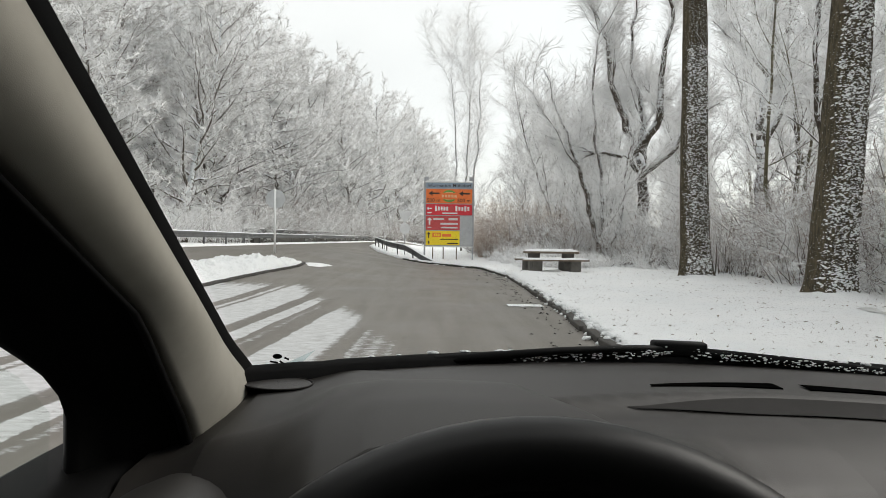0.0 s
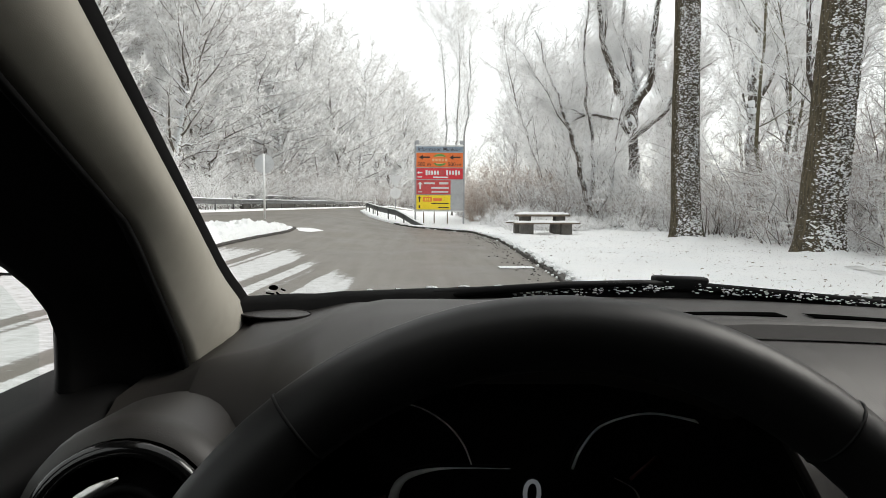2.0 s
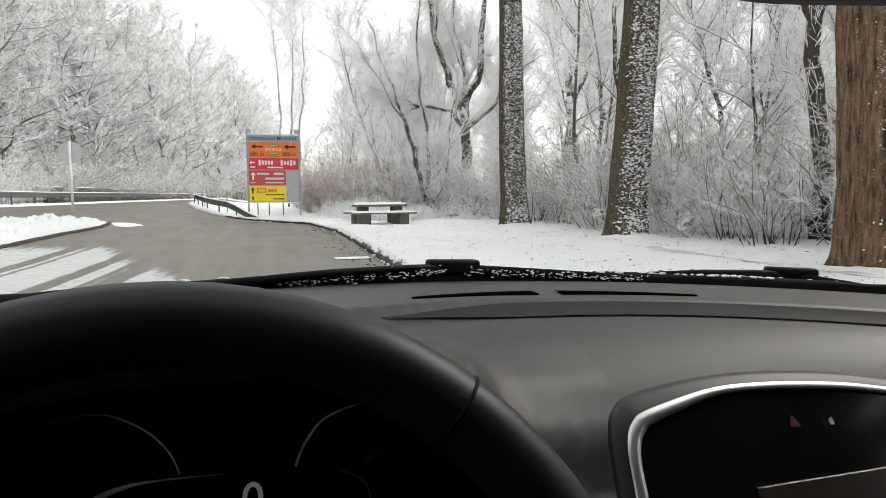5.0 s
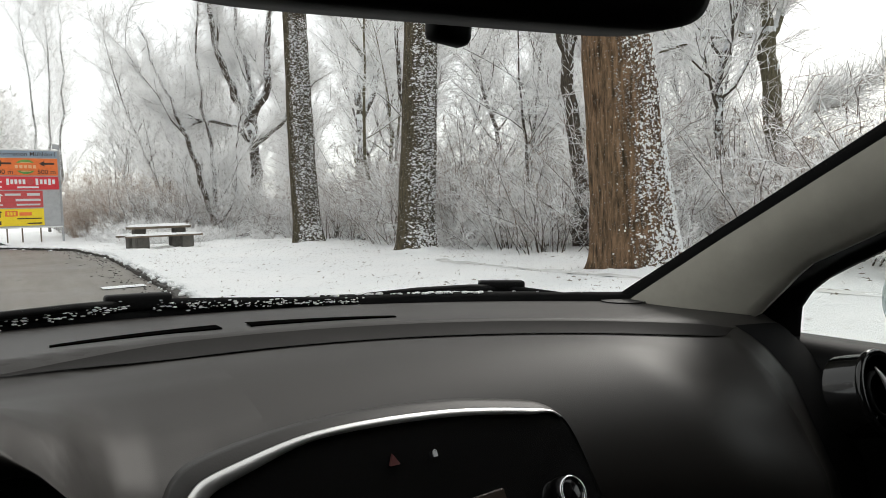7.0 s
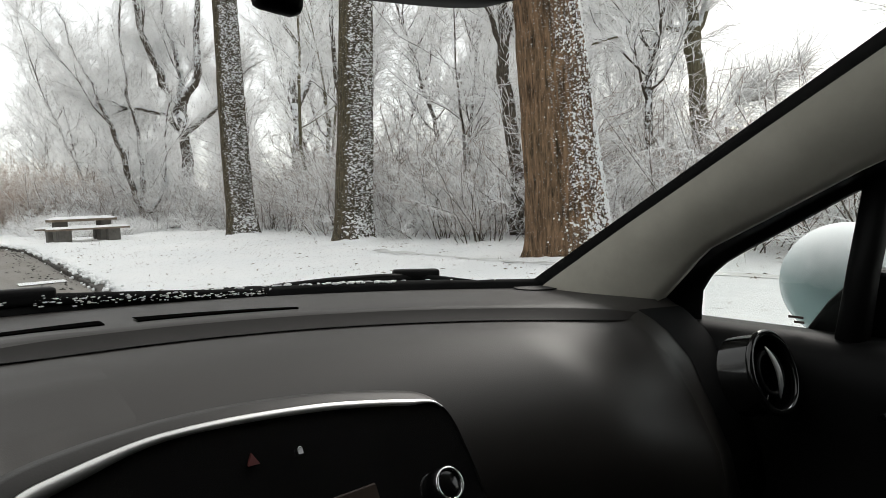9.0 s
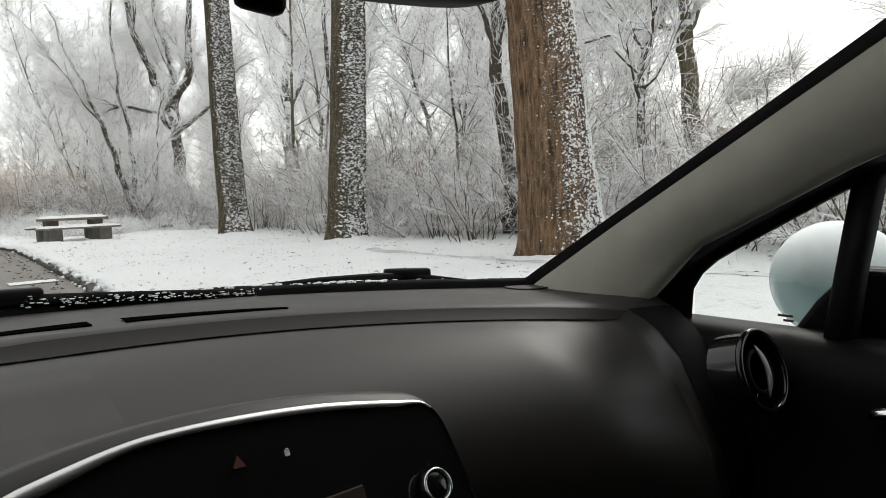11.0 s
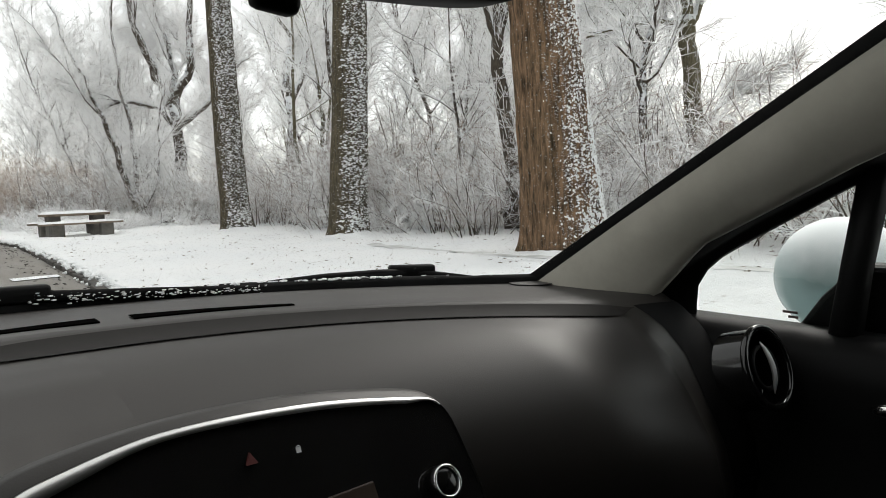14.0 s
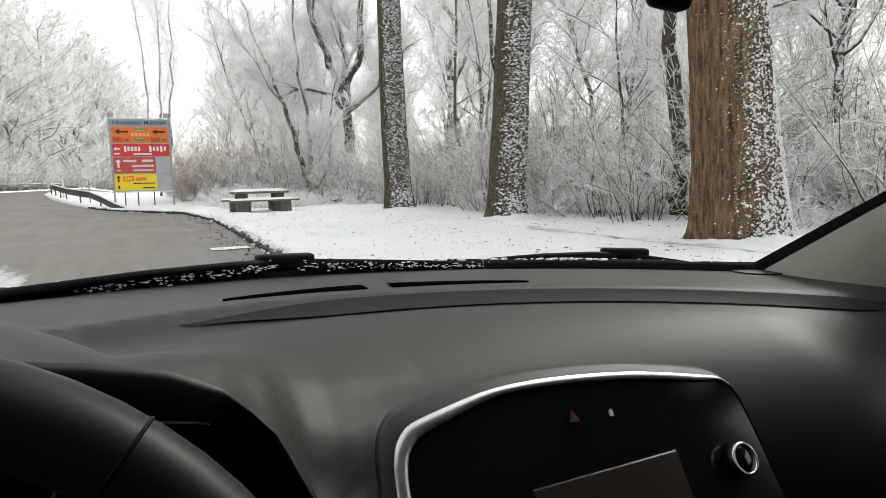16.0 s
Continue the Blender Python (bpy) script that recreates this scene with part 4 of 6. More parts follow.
acc.box((0, -2.25, 0.82), (1.4, 0.08, 1.16))
part("rear_light_block", acc, black_mat, car, "unseen dark wall added to block light from behind", False, 0.03)
acc = Acc()
acc.grid([[(u, v, 1.352 - 0.07 * (abs(u) / 0.62) ** 3) for u in np.linspace(-0.63, 0.63, 12)] for v in np.linspace(0.09, -2.2, 8)])
part("headliner", acc, trim_mat, car, "beige-grey headliner")
acc = Acc()
acc.grid([[(u * (1 - 0.10 * smooth(1.2, 1.75, v)), v + 0.05 * (1 - (u / 0.8) ** 2) * smooth(1.0, 1.7, v), w - 0.05 * (abs(u) / 0.8) ** 4) for u in np.linspace(-0.8, 0.8, 24)] for v, w in ((0.98, 0.895), (1.2, 0.85), (1.45, 0.78), (1.62, 0.68), (1.70, 0.55), (1.71, 0.38), (1.66, 0.24), (1.2, 0.22))])
part("bonnet", acc, paint_mat, car, "pale blue bonnet")
for s in (-1, 1):
    acc = Acc()
    acc.grid([[(u * s, v, w) for v in np.linspace(0.55, 1.55, 12)] for u, w in ((0.70, 0.83), (0.78, 0.79), (0.81, 0.66), (0.80, 0.62))])
    part("front_wing", acc, paint_mat, car, "pale blue front wing")
    for v in (1.12, -1.45):
        whl = thing("road_wheel", Matrix.Translation((0.72 * s, v, 0.30)), "", "")
        whl.parent = car
        acc = Acc()
        ring(acc, (0, 0, 0), 0.235, (0, 1, 0), (0, 0, 1), 0.07, 40, 12)
        part("tyre", acc, rubber_mat, whl, "black tyre")
        acc = Acc()
        acc.tube([Vector((0.03 * s, 0, 0)), Vector((0.05 * s, 0, 0)), Vector((0.06 * s, 0, 0))], [0.18, 0.17, 0.05], 24)
        part("rim", acc, galv_mat, whl, "steel wheel rim")

# cowl below the windscreen, speckled with snow, and wipers
acc = Acc()
cu_ = np.linspace(-0.64, 0.64, 60)
acc.grid([[(u, base_v(u) + a, w + 0.002 * noise.noise(Vector((u * 30, a * 50, 0)))) for u in cu_] for a, w in ((-0.006, 0.945), (-0.008, 0.962), (0.012, 0.966), (0.05, 0.955), (0.09, 0.935), (0.10, 0.90))])
cowl = part("cowl", acc, frit_mat, car, "black cowl below the windscreen with snow crumbs")
rng = random.Random(4)
acc = Acc()
for _ in range(240):
    u = rng.uniform(-0.25, 0.42) if rng.random() < 0.8 else rng.uniform(-0.5, 0.55)
    a = rng.uniform(0.0, 0.03)
    r = rng.uniform(0.0012, 0.0045)
    ellipsoid(acc, (u, base_v(u) + a, 0.966 - 0.1 * max(0, a - 0.012)), (r * rng.uniform(1, 2.4), r, r * 0.6), 6, 4)
tagged(part("snow_dusting", acc, snow_mat, cowl, "white snow crumbs"), kind="stuff")


def wiper(pivot, block0, block1, tip0, tip1, label):
    w = thing("wiper", Matrix(), "", "")
    w.parent = car
    acc = Acc()
    mid = (block0 + block1) / 2
    acc.tube([pivot, pivot.lerp(mid, 0.5) + Vector((0, 0, 0.007)), pivot.lerp(mid, 0.8) + Vector((0, 0, 0.006)), mid + Vector((0, 0, 0.003))], [0.007, 0.005, 0.005, 0.005], 8)
    part("wiper_arm", acc, black_mat, w, "black wiper arm")
    acc = Acc()
    acc.tube([tip0, tip0.lerp(mid, 0.5) + Vector((0, 0.003, 0.001)), mid, mid.lerp(tip1, 0.5) + Vector((0, 0.003, 0)), tip1], [0.003, 0.006, 0.008, 0.006, 0.003], 8)
    part("wiper_blade", acc, frit_mat, w, "black wiper blade")
    acc = Acc()
    ang = math.atan2(block1.y - block0.y, block1.x - block0.x)
    acc.box(mid + Vector((0, 0, 0.004)), ((block1 - block0).length, 0.022, 0.020), Matrix.Rotation(ang, 3, "Z"))
    part("blade_clip", acc, black_mat, w, "wiper clip", True, 0.004)


wiper(Vector((-0.42, 0.80, 0.958)), Vector((-0.105, 0.900, 0.970)), Vector((-0.026, 0.902, 0.970)), Vector((-0.36, 0.835, 0.958)), Vector((0.24, 0.872, 0.960)), "")
wiper(Vector((0.19, 0.895, 0.957)), Vector((0.449, 0.858, 0.9645)), Vector((0.517, 0.821, 0.9655)), Vector((0.22, 0.88, 0.957)), Vector((0.60, 0.70, 0.950)), "")

acc = Acc()
for _ in range(330):
    q = rng.random() ** 0.9
    p = Vector((-0.34, 0.838, 0.9585)).lerp(Vector((-0.065, 0.901, 0.970)), q * 2) if q < 0.5 else Vector((-0.065, 0.901, 0.970)).lerp(Vector((0.24, 0.872, 0.960)), q * 2 - 1)
    r = rng.uniform(0.0005, 0.0017)
    ellipsoid(acc, p + Vector((0, -0.0075, rng.gauss(-0.001, 0.003))), (r * rng.uniform(1, 2.6), r, r * 0.7), 6, 4)
tagged(part("snow_dusting", acc, snow_mat, car, "white snow crumbs on the wiper"), kind="stuff")

# dark printed sticker at the foot of the windscreen
sticker = Acc()
sc = Vector((-0.597, 0.70, 0.9735))
sticker.slab([sc + Vector((0.0052 * math.cos(a), 0.0, 0.0028 * math.sin(a))) for a in np.linspace(0, 2 * math.pi, 24, endpoint=False)], (0, 0.001, 0))
for x0, z0, x1, z1 in ((-0.008, -0.006, 0.001, -0.007), (0.003, -0.005, 0.009, -0.009), (0.008, -0.001, 0.013, -0.003)):
    d_ = Vector((z0 - z1, 0, x1 - x0)).normalized() * 0.0009
    a_, b_ = sc + Vector((x0, 0, z0)), sc + Vector((x1, 0, z1))
    sticker.slab([a_ - d_, b_ - d_, b_ + d_, a_ + d_], (0, 0.001, 0))
part("sticker", sticker, slot_mat, car, "small black printed sticker on the windscreen", False)

# inside mirror
mir = thing("rear_view_mirror", Matrix(), "", "")
mir.parent = car
mm = pose(-0.061, 0.211, 1.187, 4, -2.0, -14)
acc = Acc()
loop = []
for a in np.linspace(0, 2 * math.pi, 48, endpoint=False):
    ca, sa = math.cos(a), math.sin(a)
    loop.append((0.1195 * abs(ca) ** 0.28 * (1 if ca > 0 else -1), 0.034 * abs(sa) ** 0.45 * (1 if sa > 0 else -1)))
acc.grid([[mm @ Vector((x * k, y, z * k)) for x, z in loop] for y, k in ((-0.012, 0.02), (-0.012, 0.95), (-0.008, 1.0), (0.012, 0.97), (0.026, 0.7), (0.032, 0.3), (0.033, 0.02))], close=True)
part("mirror_housing", acc, black_mat, mir, "black mirror housing")
acc = Acc()
acc.box((-0.036, 0.246, 1.178), (0.021, 0.012, 0.046), Matrix.Rotation(radians(3), 3, 'Y'))
acc.tube([Vector((-0.03, 0.246, 1.195)), Vector((-0.02, 0.24, 1.26))], [0.009, 0.012], 10)
part("mirror_stem", acc, black_mat, mir, "black mirror stem", True, 0.004)

# door mirror with a cap of snow
dm = thing("door_mirror", Matrix(), "", "")
dm.parent = car
acc = Acc()
ellipsoid(acc, (0.962, 0.357, 0.962), (0.106, 0.093, 0.093), 40, 24)
part("mirror_shell", acc, dusted_mat, dm, "pale blue mirror shell dusted with snow")
acc = Acc()
acc.slab([Vector(p) for p in ((0.80, 0.365, 0.868), (0.80, 0.31, 0.955), (0.80, 0.27, 1.0), (0.80, 0.20, 1.0), (0.80, 0.20, 0.868))], (-0.06, 0, 0))
part("mirror_foot", acc, black_mat, dm, "black mirror foot", False, 0.008)
acc = Acc()
for i, (a, w) in enumerate(((0.0, 0.018), (0.006, 0.012))):
    acc.box((0.699, 0.329 - 0.004 * i, 0.938 - a), (0.001, w, 0.003))
part("printed_mark", acc, ink_mat, car, "small dark printed marks", False)


# ---- trees ----
def grow(seed, height, r0, crown_from=0.25, limbs=26, spread=0.42, twigs=2600, rise=0.75, twig_r=0.014, lean=(0, 0), forks=1, droop=0.0, short=1.0):
    """A bare tree: trunk and limbs in one mesh, the fine twigs in another."""
    rng = random.Random(seed)
    wood, fine = Acc(), Acc()

    def wander(start, d, length, k, wob, lift):
        pts, p, d = [start.copy()], start.copy(), d.normalized()
        for _ in range(k):
            d = (d + Vector((rng.gauss(0, wob), rng.gauss(0, wob), rng.gauss(0, wob) + lift))).normalized()
            p = p + d * (length / k)
            pts.append(p.copy())
        return pts

    carriers = []
    stems = []
    for fk in range(forks):
        a = rng.uniform(0, 6.28)
        tilt = 0.0 if forks == 1 else rng.uniform(0.12, 0.3)
        d = Vector((lean[0] + math.cos(a) * tilt, lean[1] + math.sin(a) * tilt, 1))
        h = height * (1 if fk == 0 else rng.uniform(0.7, 0.95))
        pts = wander(Vector((0, 0, -0.3)), d, h + 0.3, 12, 0.06, 0.05)
        rad = [r0 / math.sqrt(forks) * (1 - 0.93 * (i / 12) ** 0.85) + (0.35 * r0 if i == 0 else 0) for i in range(13)]
        wood.tube(pts, rad, 9)
        stems.append((pts, rad))
    for i in range(limbs):
        pts, rad = stems[i % forks]
        t = crown_from + (0.97 - crown_from) * (i + rng.random()) / limbs
        x = t * 12
        k = min(int(x), 11)
        p = pts[k].lerp(pts[k + 1], x - k)
        r = rad[k] + (rad[k + 1] - rad[k]) * (x - k)
        a = i * 2.4 + rng.uniform(-0.5, 0.5)
        tt = (t - crown_from) / (1 - crown_from)
        ln = height * spread * (0.42 + 0.55 * math.sin(math.pi * (0.15 + 0.75 * tt))) * rng.uniform(0.6, 1.1)
        d = Vector((math.cos(a), math.sin(a), rise * rng.uniform(0.5, 1.3) * (0.8 + 0.9 * tt)))
        lp = wander(p, d, ln, 6, 0.16, 0.06 - droop)
        lr = [max(0.010, r * 0.55 * (1 - 0.88 * j / 6)) for j in range(7)]
        wood.tube(lp, lr, 5, False)
        carriers.append((lp, ln))
        for _ in range(3):
            j = rng.randint(1, 5)
            d2 = (lp[j + 1] - lp[j]).normalized() + Vector((rng.uniform(-1, 1), rng.uniform(-1, 1), rng.uniform(-0.2, 0.9))) * 0.8
            sl = ln * rng.uniform(0.3, 0.6)
            sp = wander(lp[j], d2, sl, 4, 0.2, 0.04 - droop)
            wood.tube(sp, [max(0.008, lr[j] * 0.6 * (1 - 0.85 * q / 4)) for q in range(5)], 4, False)
            carriers.append((sp, sl))
    total = sum(c[1] for c in carriers)
    for pts, ln in carriers:
        k = len(pts) - 1
        for _ in range(int(twigs * ln / total) + 1):
            x = rng.uniform(0.15, 1) * k
            j = min(int(x), k - 1)
            p = pts[j].lerp(pts[j + 1], x - j)
            d = (pts[j + 1] - pts[j]).normalized() + Vector((rng.gauss(0, 0.7), rng.gauss(0, 0.7), rng.gauss(0.1 - droop * 4, 0.6)))
            d.normalize()
            tl = rng.uniform(0.35, 1.15) * (0.5 + 0.045 * height) * short
            m_ = p + d * tl * 0.55
            e = m_ + (d + Vector((rng.gauss(0, 0.35), rng.gauss(0, 0.35), rng.gauss(0.05, 0.3)))).normalized() * tl * 0.5
            w = twig_r * rng.uniform(0.7, 1.3)
            if short < 1:
                fine.tube([p, e], [w, w * 0.45], 3, False)
            else:
                fine.tube([p, m_, e], [w, w * 0.85, w * 0.4], 3, False)
            s = p.lerp(m_, rng.uniform(0.4, 1)) 
            d3 = (d + Vector((rng.gauss(0, 0.8), rng.gauss(0, 0.8), rng.gauss(0.1, 0.6)))).normalized()
            fine.tube([s, s + d3 * tl * 0.5], [w * 0.8, w * 0.4], 3, False)
    return wood, fine


def tree_thing(name, wood, fine, m, label, category, group="", bark=None, frost=None):
    t = thing(name, m, label, category, group)
    part("trunk", wood, bark or trunk_mat, t, "", True)
    part("crown", fine, frost or frost_mat, t, "frost-covered bare twigs", False)
    return t


FOREST = "snowy trees along the bank"
WOODS = "trees of the snowy wood"
BRUSH = "frosted shrubs"
tl_ = "bare deciduous tree thickly covered in hoar frost"
forest = [tree_thing("frosted_tree", *grow(11 + i, h, r * 1.2, 0.10, 50, sp, 6200, ri * 0.72, 0.022, droop=0.03, short=0.5), Matrix.Translation((x, y, hgt(x, y))), tl_, "tree", FOREST, hazy_frostbark_mat)
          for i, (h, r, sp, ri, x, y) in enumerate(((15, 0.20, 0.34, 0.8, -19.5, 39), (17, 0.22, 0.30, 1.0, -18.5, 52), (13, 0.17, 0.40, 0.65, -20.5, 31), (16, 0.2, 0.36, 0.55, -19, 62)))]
rng = random.Random(21)
count = 0
for row in range(5):
    y = 26.0 + 2 * row
    while y < 165:
        x = front_x(y) - row * 5.2 - rng.uniform(0, 3)
        ok = all((x - t.matrix_basis.translation.x) ** 2 + (y - t.matrix_basis.translation.y) ** 2 > 9 for t in forest)
        if ok:
            s = rng.uniform(0.85, 1.2) * lerp(y, (40, 60, 100, 160), (1.0, 1.12, 1.3, 1.45))
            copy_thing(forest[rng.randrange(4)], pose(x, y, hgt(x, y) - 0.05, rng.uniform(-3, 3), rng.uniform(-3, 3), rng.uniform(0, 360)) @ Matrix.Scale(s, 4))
        y += rng.uniform(3.6, 6.2) * (1 + 0.25 * row) * (1.0 if y < 80 else 1.35)


# ---- roadside poplars with snow blown onto one side ----
def poplar(name, x, y, radii, lean, bark, label, seed, ridges, top=17.0):
    """radii: height and radius, from the flared foot up."""
    t = thing(name, Matrix.Translation((x, y, ground_z(x, y) - 0.06)), label, "tree", "large roadside poplars")
    zs = sorted({0.0, 0.05, 0.12, 0.2, 0.3, *np.arange(0.4, 8, 0.10).round(2), *np.arange(8, top + 0.1, 0.5)})
    hs, rs = zip(*radii)
    rows = []
    depth = 0.055 if ridges > 8 else 0.028
    for z in zs:
        r = lerp(z, hs, rs)
        row = []
        for a in np.linspace(0, 2 * math.pi, 160, endpoint=False):
            c, s = math.cos(a), math.sin(a)
            root = 0.10 * math.exp(-z / 0.35) * math.sin(a * 5 + seed) * r
            v1 = noise.noise(Vector((c * ridges, s * ridges, z * 0.8 + seed)))
            v2 = noise.noise(Vector((c * ridges * 2.7, s * ridges * 2.7, z * 1.7 - seed)))
            k = r + root + depth * (abs(v1) - 0.25) + depth * 0.45 * v2
            row.append((c * k + lean[0] * z + 0.03 * math.sin(z * 0.6 + seed), s * k + lean[1] * z, z))
        rows.append(row)
    acc = Acc()
    acc.grid(rows, close=True)
    part("trunk", acc, bark, t)
    # clots of snow on the weather side
    rng = random.Random(seed)
    acc = Acc()
    wa = math.atan2(WIND[1], WIND[0])
    big = ridges > 8
    for i_ in range(8200 if big else 3300):
        z = 0.02 + 7.0 * rng.random() ** (1.35 if big else 1.05)
        if rng.random() < 0.99:
            off = (rng.uniform(-0.62, 1.3) if big else rng.uniform(-0.9, 0.9)) + rng.gauss(0, 0.09)
            if big:
                off -= 0.45 * math.exp(-z / 0.7) * rng.random()
        else:
            off = rng.gauss(-0.9, 0.3)
        dens = 0.55 + 0.6 * noise.noise(Vector((off * 2.2, z * 0.9, seed))) + 0.4 * noise.noise(Vector((off * 7, z * 2.5, seed + 5)))
        if big:
            dens += -0.3 + 0.65 * smooth(-0.7, 0.5, off) + 0.25 * math.exp(-z / 0.9)
        if rng.random() > dens:
            continue
        a = wa + off
        r = lerp(z, hs, rs) + 0.006
        c, s = math.cos(a), math.sin(a)
        root = 0.10 * math.exp(-z / 0.35) * math.sin(a * 5 + seed) * r
        v1 = noise.noise(Vector((c * ridges, s * ridges, z * 0.8 + seed)))
        r += depth * (abs(v1) - 0.25)
        p = Vector((c * (r + root) + lean[0] * z + 0.03 * math.sin(z * 0.6 + seed), s * (r + root) + lean[1] * z, z))
        sz = rng.uniform(0.005, 0.0165) if big else rng.uniform(0.007, 0.021)
        sz *= (1.3 if z < 0.7 else 1) * (1 + 0.55 * smooth(0.0, 0.8, off) if big else 1)
        tang = Vector((-s, c, 0))
        k0 = len(acc.v)
        n_ = Vector((c, s, 0.15))
        w_, h_ = sz * (rng.uniform(0.8, 1.7) if big else rng.uniform(1.0, 2.6)), sz * (rng.uniform(0.7, 1.6) if big else rng.uniform(0.55, 1.1))
        sl = rng.uniform(-0.5, 0.5)
        for lay, (kk, out) in enumerate(((1.0, -0.008), (0.75, 0.45))):
            for j in range(7):
                q = j * 0.8976 + (rng.uniform(-0.3, 0.3) if lay == 0 else 0)
                acc.v.append(p + kk * (tang * w_ * math.cos(q) + Vector((0, 0, h_ * math.sin(q) + sl * w_ * math.cos(q)))) + n_ * (out if lay == 0 else sz * out))
        for j in range(7):
            acc.f.append((k0 + j, k0 + (j + 1) % 7, k0 + 7 + (j + 1) % 7, k0 + 7 + j))
        acc.f.append(tuple(range(k0 + 7, k0 + 14)))
    tagged(part("blown_snow", acc, snow_mat, t, "clots of wind-blown snow"), kind="stuff")
    # snow heaped at the foot
    acc = Acc()
    r0 = rs[0]
    acc.grid([[((r0 * 0.92 + d) * math.cos(a) * (1 + 0.07 * math.sin(5 * a + seed)), (r0 * 0.92 + d) * math.sin(a) * (1 + 0.07 * math.sin(5 * a + seed)), 0.05 + h * (0.55 + 0.45 * math.cos(a - wa)) * (1 + 0.35 * noise.noise(Vector((math.cos(a) * 3, math.sin(a) * 3, d * 6 + seed))))) for a in np.linspace(0, 2 * math.pi, 90, endpoint=False)] for d, h in ((0.0, 0.13), (0.05, 0.11), (0.10, 0.08), (0.17, 0.05), (0.26, 0.025), (0.42, 0.0))], close=True)
    part("foot_snow", acc, snow_mat, t, "snow heaped at the foot")
    # a few high limbs and their twigs
    wood, fine = grow(seed + 90, 7.0, rs[-1] * 1.1, 0.1, 16, 0.7, 1200, 0.8, 0.014)
    off = Vector((lean[0] * (top - 2), lean[1] * (top - 2), top - 2))
    wood.v = [p + off for p in wood.v]
    fine.v = [p + off for p in fine.v]
    part("limbs", wood, trunk_mat, t)
    part("crown", fine, frost_mat, t, "frosted twigs", False)
    return t


poplar("poplar_tree", 6.72, 20.9, ((0, 0.56), (0.25, 0.50), (0.8, 0.43), (2, 0.41), (4, 0.385), (7.5, 0.345), (17, 0.2)), (-0.024, 0.0), poplar_mat, "tall poplar trunk with brown bark and snow blown onto it", 3, 7)
poplar("poplar_tree", 6.80, 14.5, ((0, 0.56), (0.25, 0.49), (0.8, 0.44), (2, 0.42), (5, 0.385), (17, 0.22)), (0.034, -0.03), poplar_mat, "thick poplar trunk flecked with white blown snow", 5, 7)
poplar("poplar_tree", 6.60, 7.95, ((0, 0.76), (0.2, 0.69), (0.6, 0.63), (1.5, 0.565), (3.4, 0.485), (8, 0.42), (17, 0.25)), (-0.062, 0.04), redbark_mat, "massive poplar with furrowed red-brown bark, one side snowed over", 8, 12)

# ---- single trees of the wood ----
def limb_tree(name, x, y, limbs, label, bark, seed, twigs, twig_r=0.012, reach=1.0):
    """A tree from drawn limbs: each a start, via points and radii; twigs sprout from the thinner ones."""
    rng = random.Random(seed)
    t = thing(name, Matrix.Translation((x, y, ground_z(x, y) - 0.1)), label, "tree", WOODS)
    wood, fine, carriers = Acc(), Acc(), []

    def side(pts, r, depth):
        ln = sum((b_ - a).length for a, b_ in zip(pts, pts[1:]))
        carriers.append((pts, ln))
        if depth == 0:
            return
        for _ in range(4 if depth > 1 else 3):
            j = rng.randint(1, len(pts) - 2)
            d = (pts[j + 1] - pts[j]).normalized() + Vector((rng.uniform(-1, 1), rng.uniform(-1, 1), rng.uniform(-0.1, 0.9))) * 0.75
            p, sp = pts[j].copy(), [pts[j].copy()]
            sl = ln * rng.uniform(0.3, 0.55)
            for _k in range(5):
                d = (d.normalized() + Vector((rng.gauss(0, 0.18), rng.gauss(0, 0.18), rng.gauss(0.05, 0.15)))).normalized()
                p = p + d * sl / 5
                sp.append(p.copy())
            wood.tube(sp, [max(0.009, r * 0.5 * (1 - 0.85 * q / 5)) for q in range(6)], 5, False)
            side(sp, r * 0.45, depth - 1)

    for pts, ra, rb, depth in limbs:
        pts = [Vector(p) for p in pts]
        dense = []
        for a, b_ in zip(pts, pts[1:]):
            for k in range(4):
                q = a.lerp(b_, k / 4)
                dense.append(q + Vector((rng.gauss(0, 0.02), rng.gauss(0, 0.02), rng.gauss(0, 0.02))) * (b_ - a).length)
        dense.append(pts[-1])
        wood.tube(dense, [ra + (rb - ra) * i / (len(dense) - 1) for i in range(len(dense))], 9)
        if depth >= 0:
            side(dense, rb * 1.6, depth)
    total = sum(c[1] for c in carriers)
    for pts, ln in carriers:
        k = len(pts) - 1
        for _ in range(int(twigs * ln / total) + 1):
            x_ = rng.uniform(0.2, 1) * k
            j = min(int(x_), k - 1)
            p = pts[j].lerp(pts[j + 1], x_ - j)
            d = ((pts[j + 1] - pts[j]).normalized() + Vector((rng.gauss(0, 0.7), rng.gauss(0, 0.7), rng.gauss(0.1, 0.6)))).normalized()
            tl = rng.uniform(0.4, 1.3) * reach
            mid = p + d * tl * 0.5
            e = mid + (d + Vector((rng.gauss(0, 0.4), rng.gauss(0, 0.4), rng.gauss(0.05, 0.35)))).normalized() * tl * 0.5
            fine.tube([p, mid, e], [twig_r, twig_r * 0.8, twig_r * 0.4], 3, False)
            d3 = (d + Vector((rng.gauss(0, 0.9), rng.gauss(0, 0.9), rng.gauss(0.1, 0.6)))).normalized()
            fine.tube([mid, mid + d3 * tl * 0.5], [twig_r * 0.8, twig_r * 0.4], 3, False)
    part("trunk", wood, bark, t)
    part("crown", fine, frost_mat, t, "frosted twigs", False)
    return t


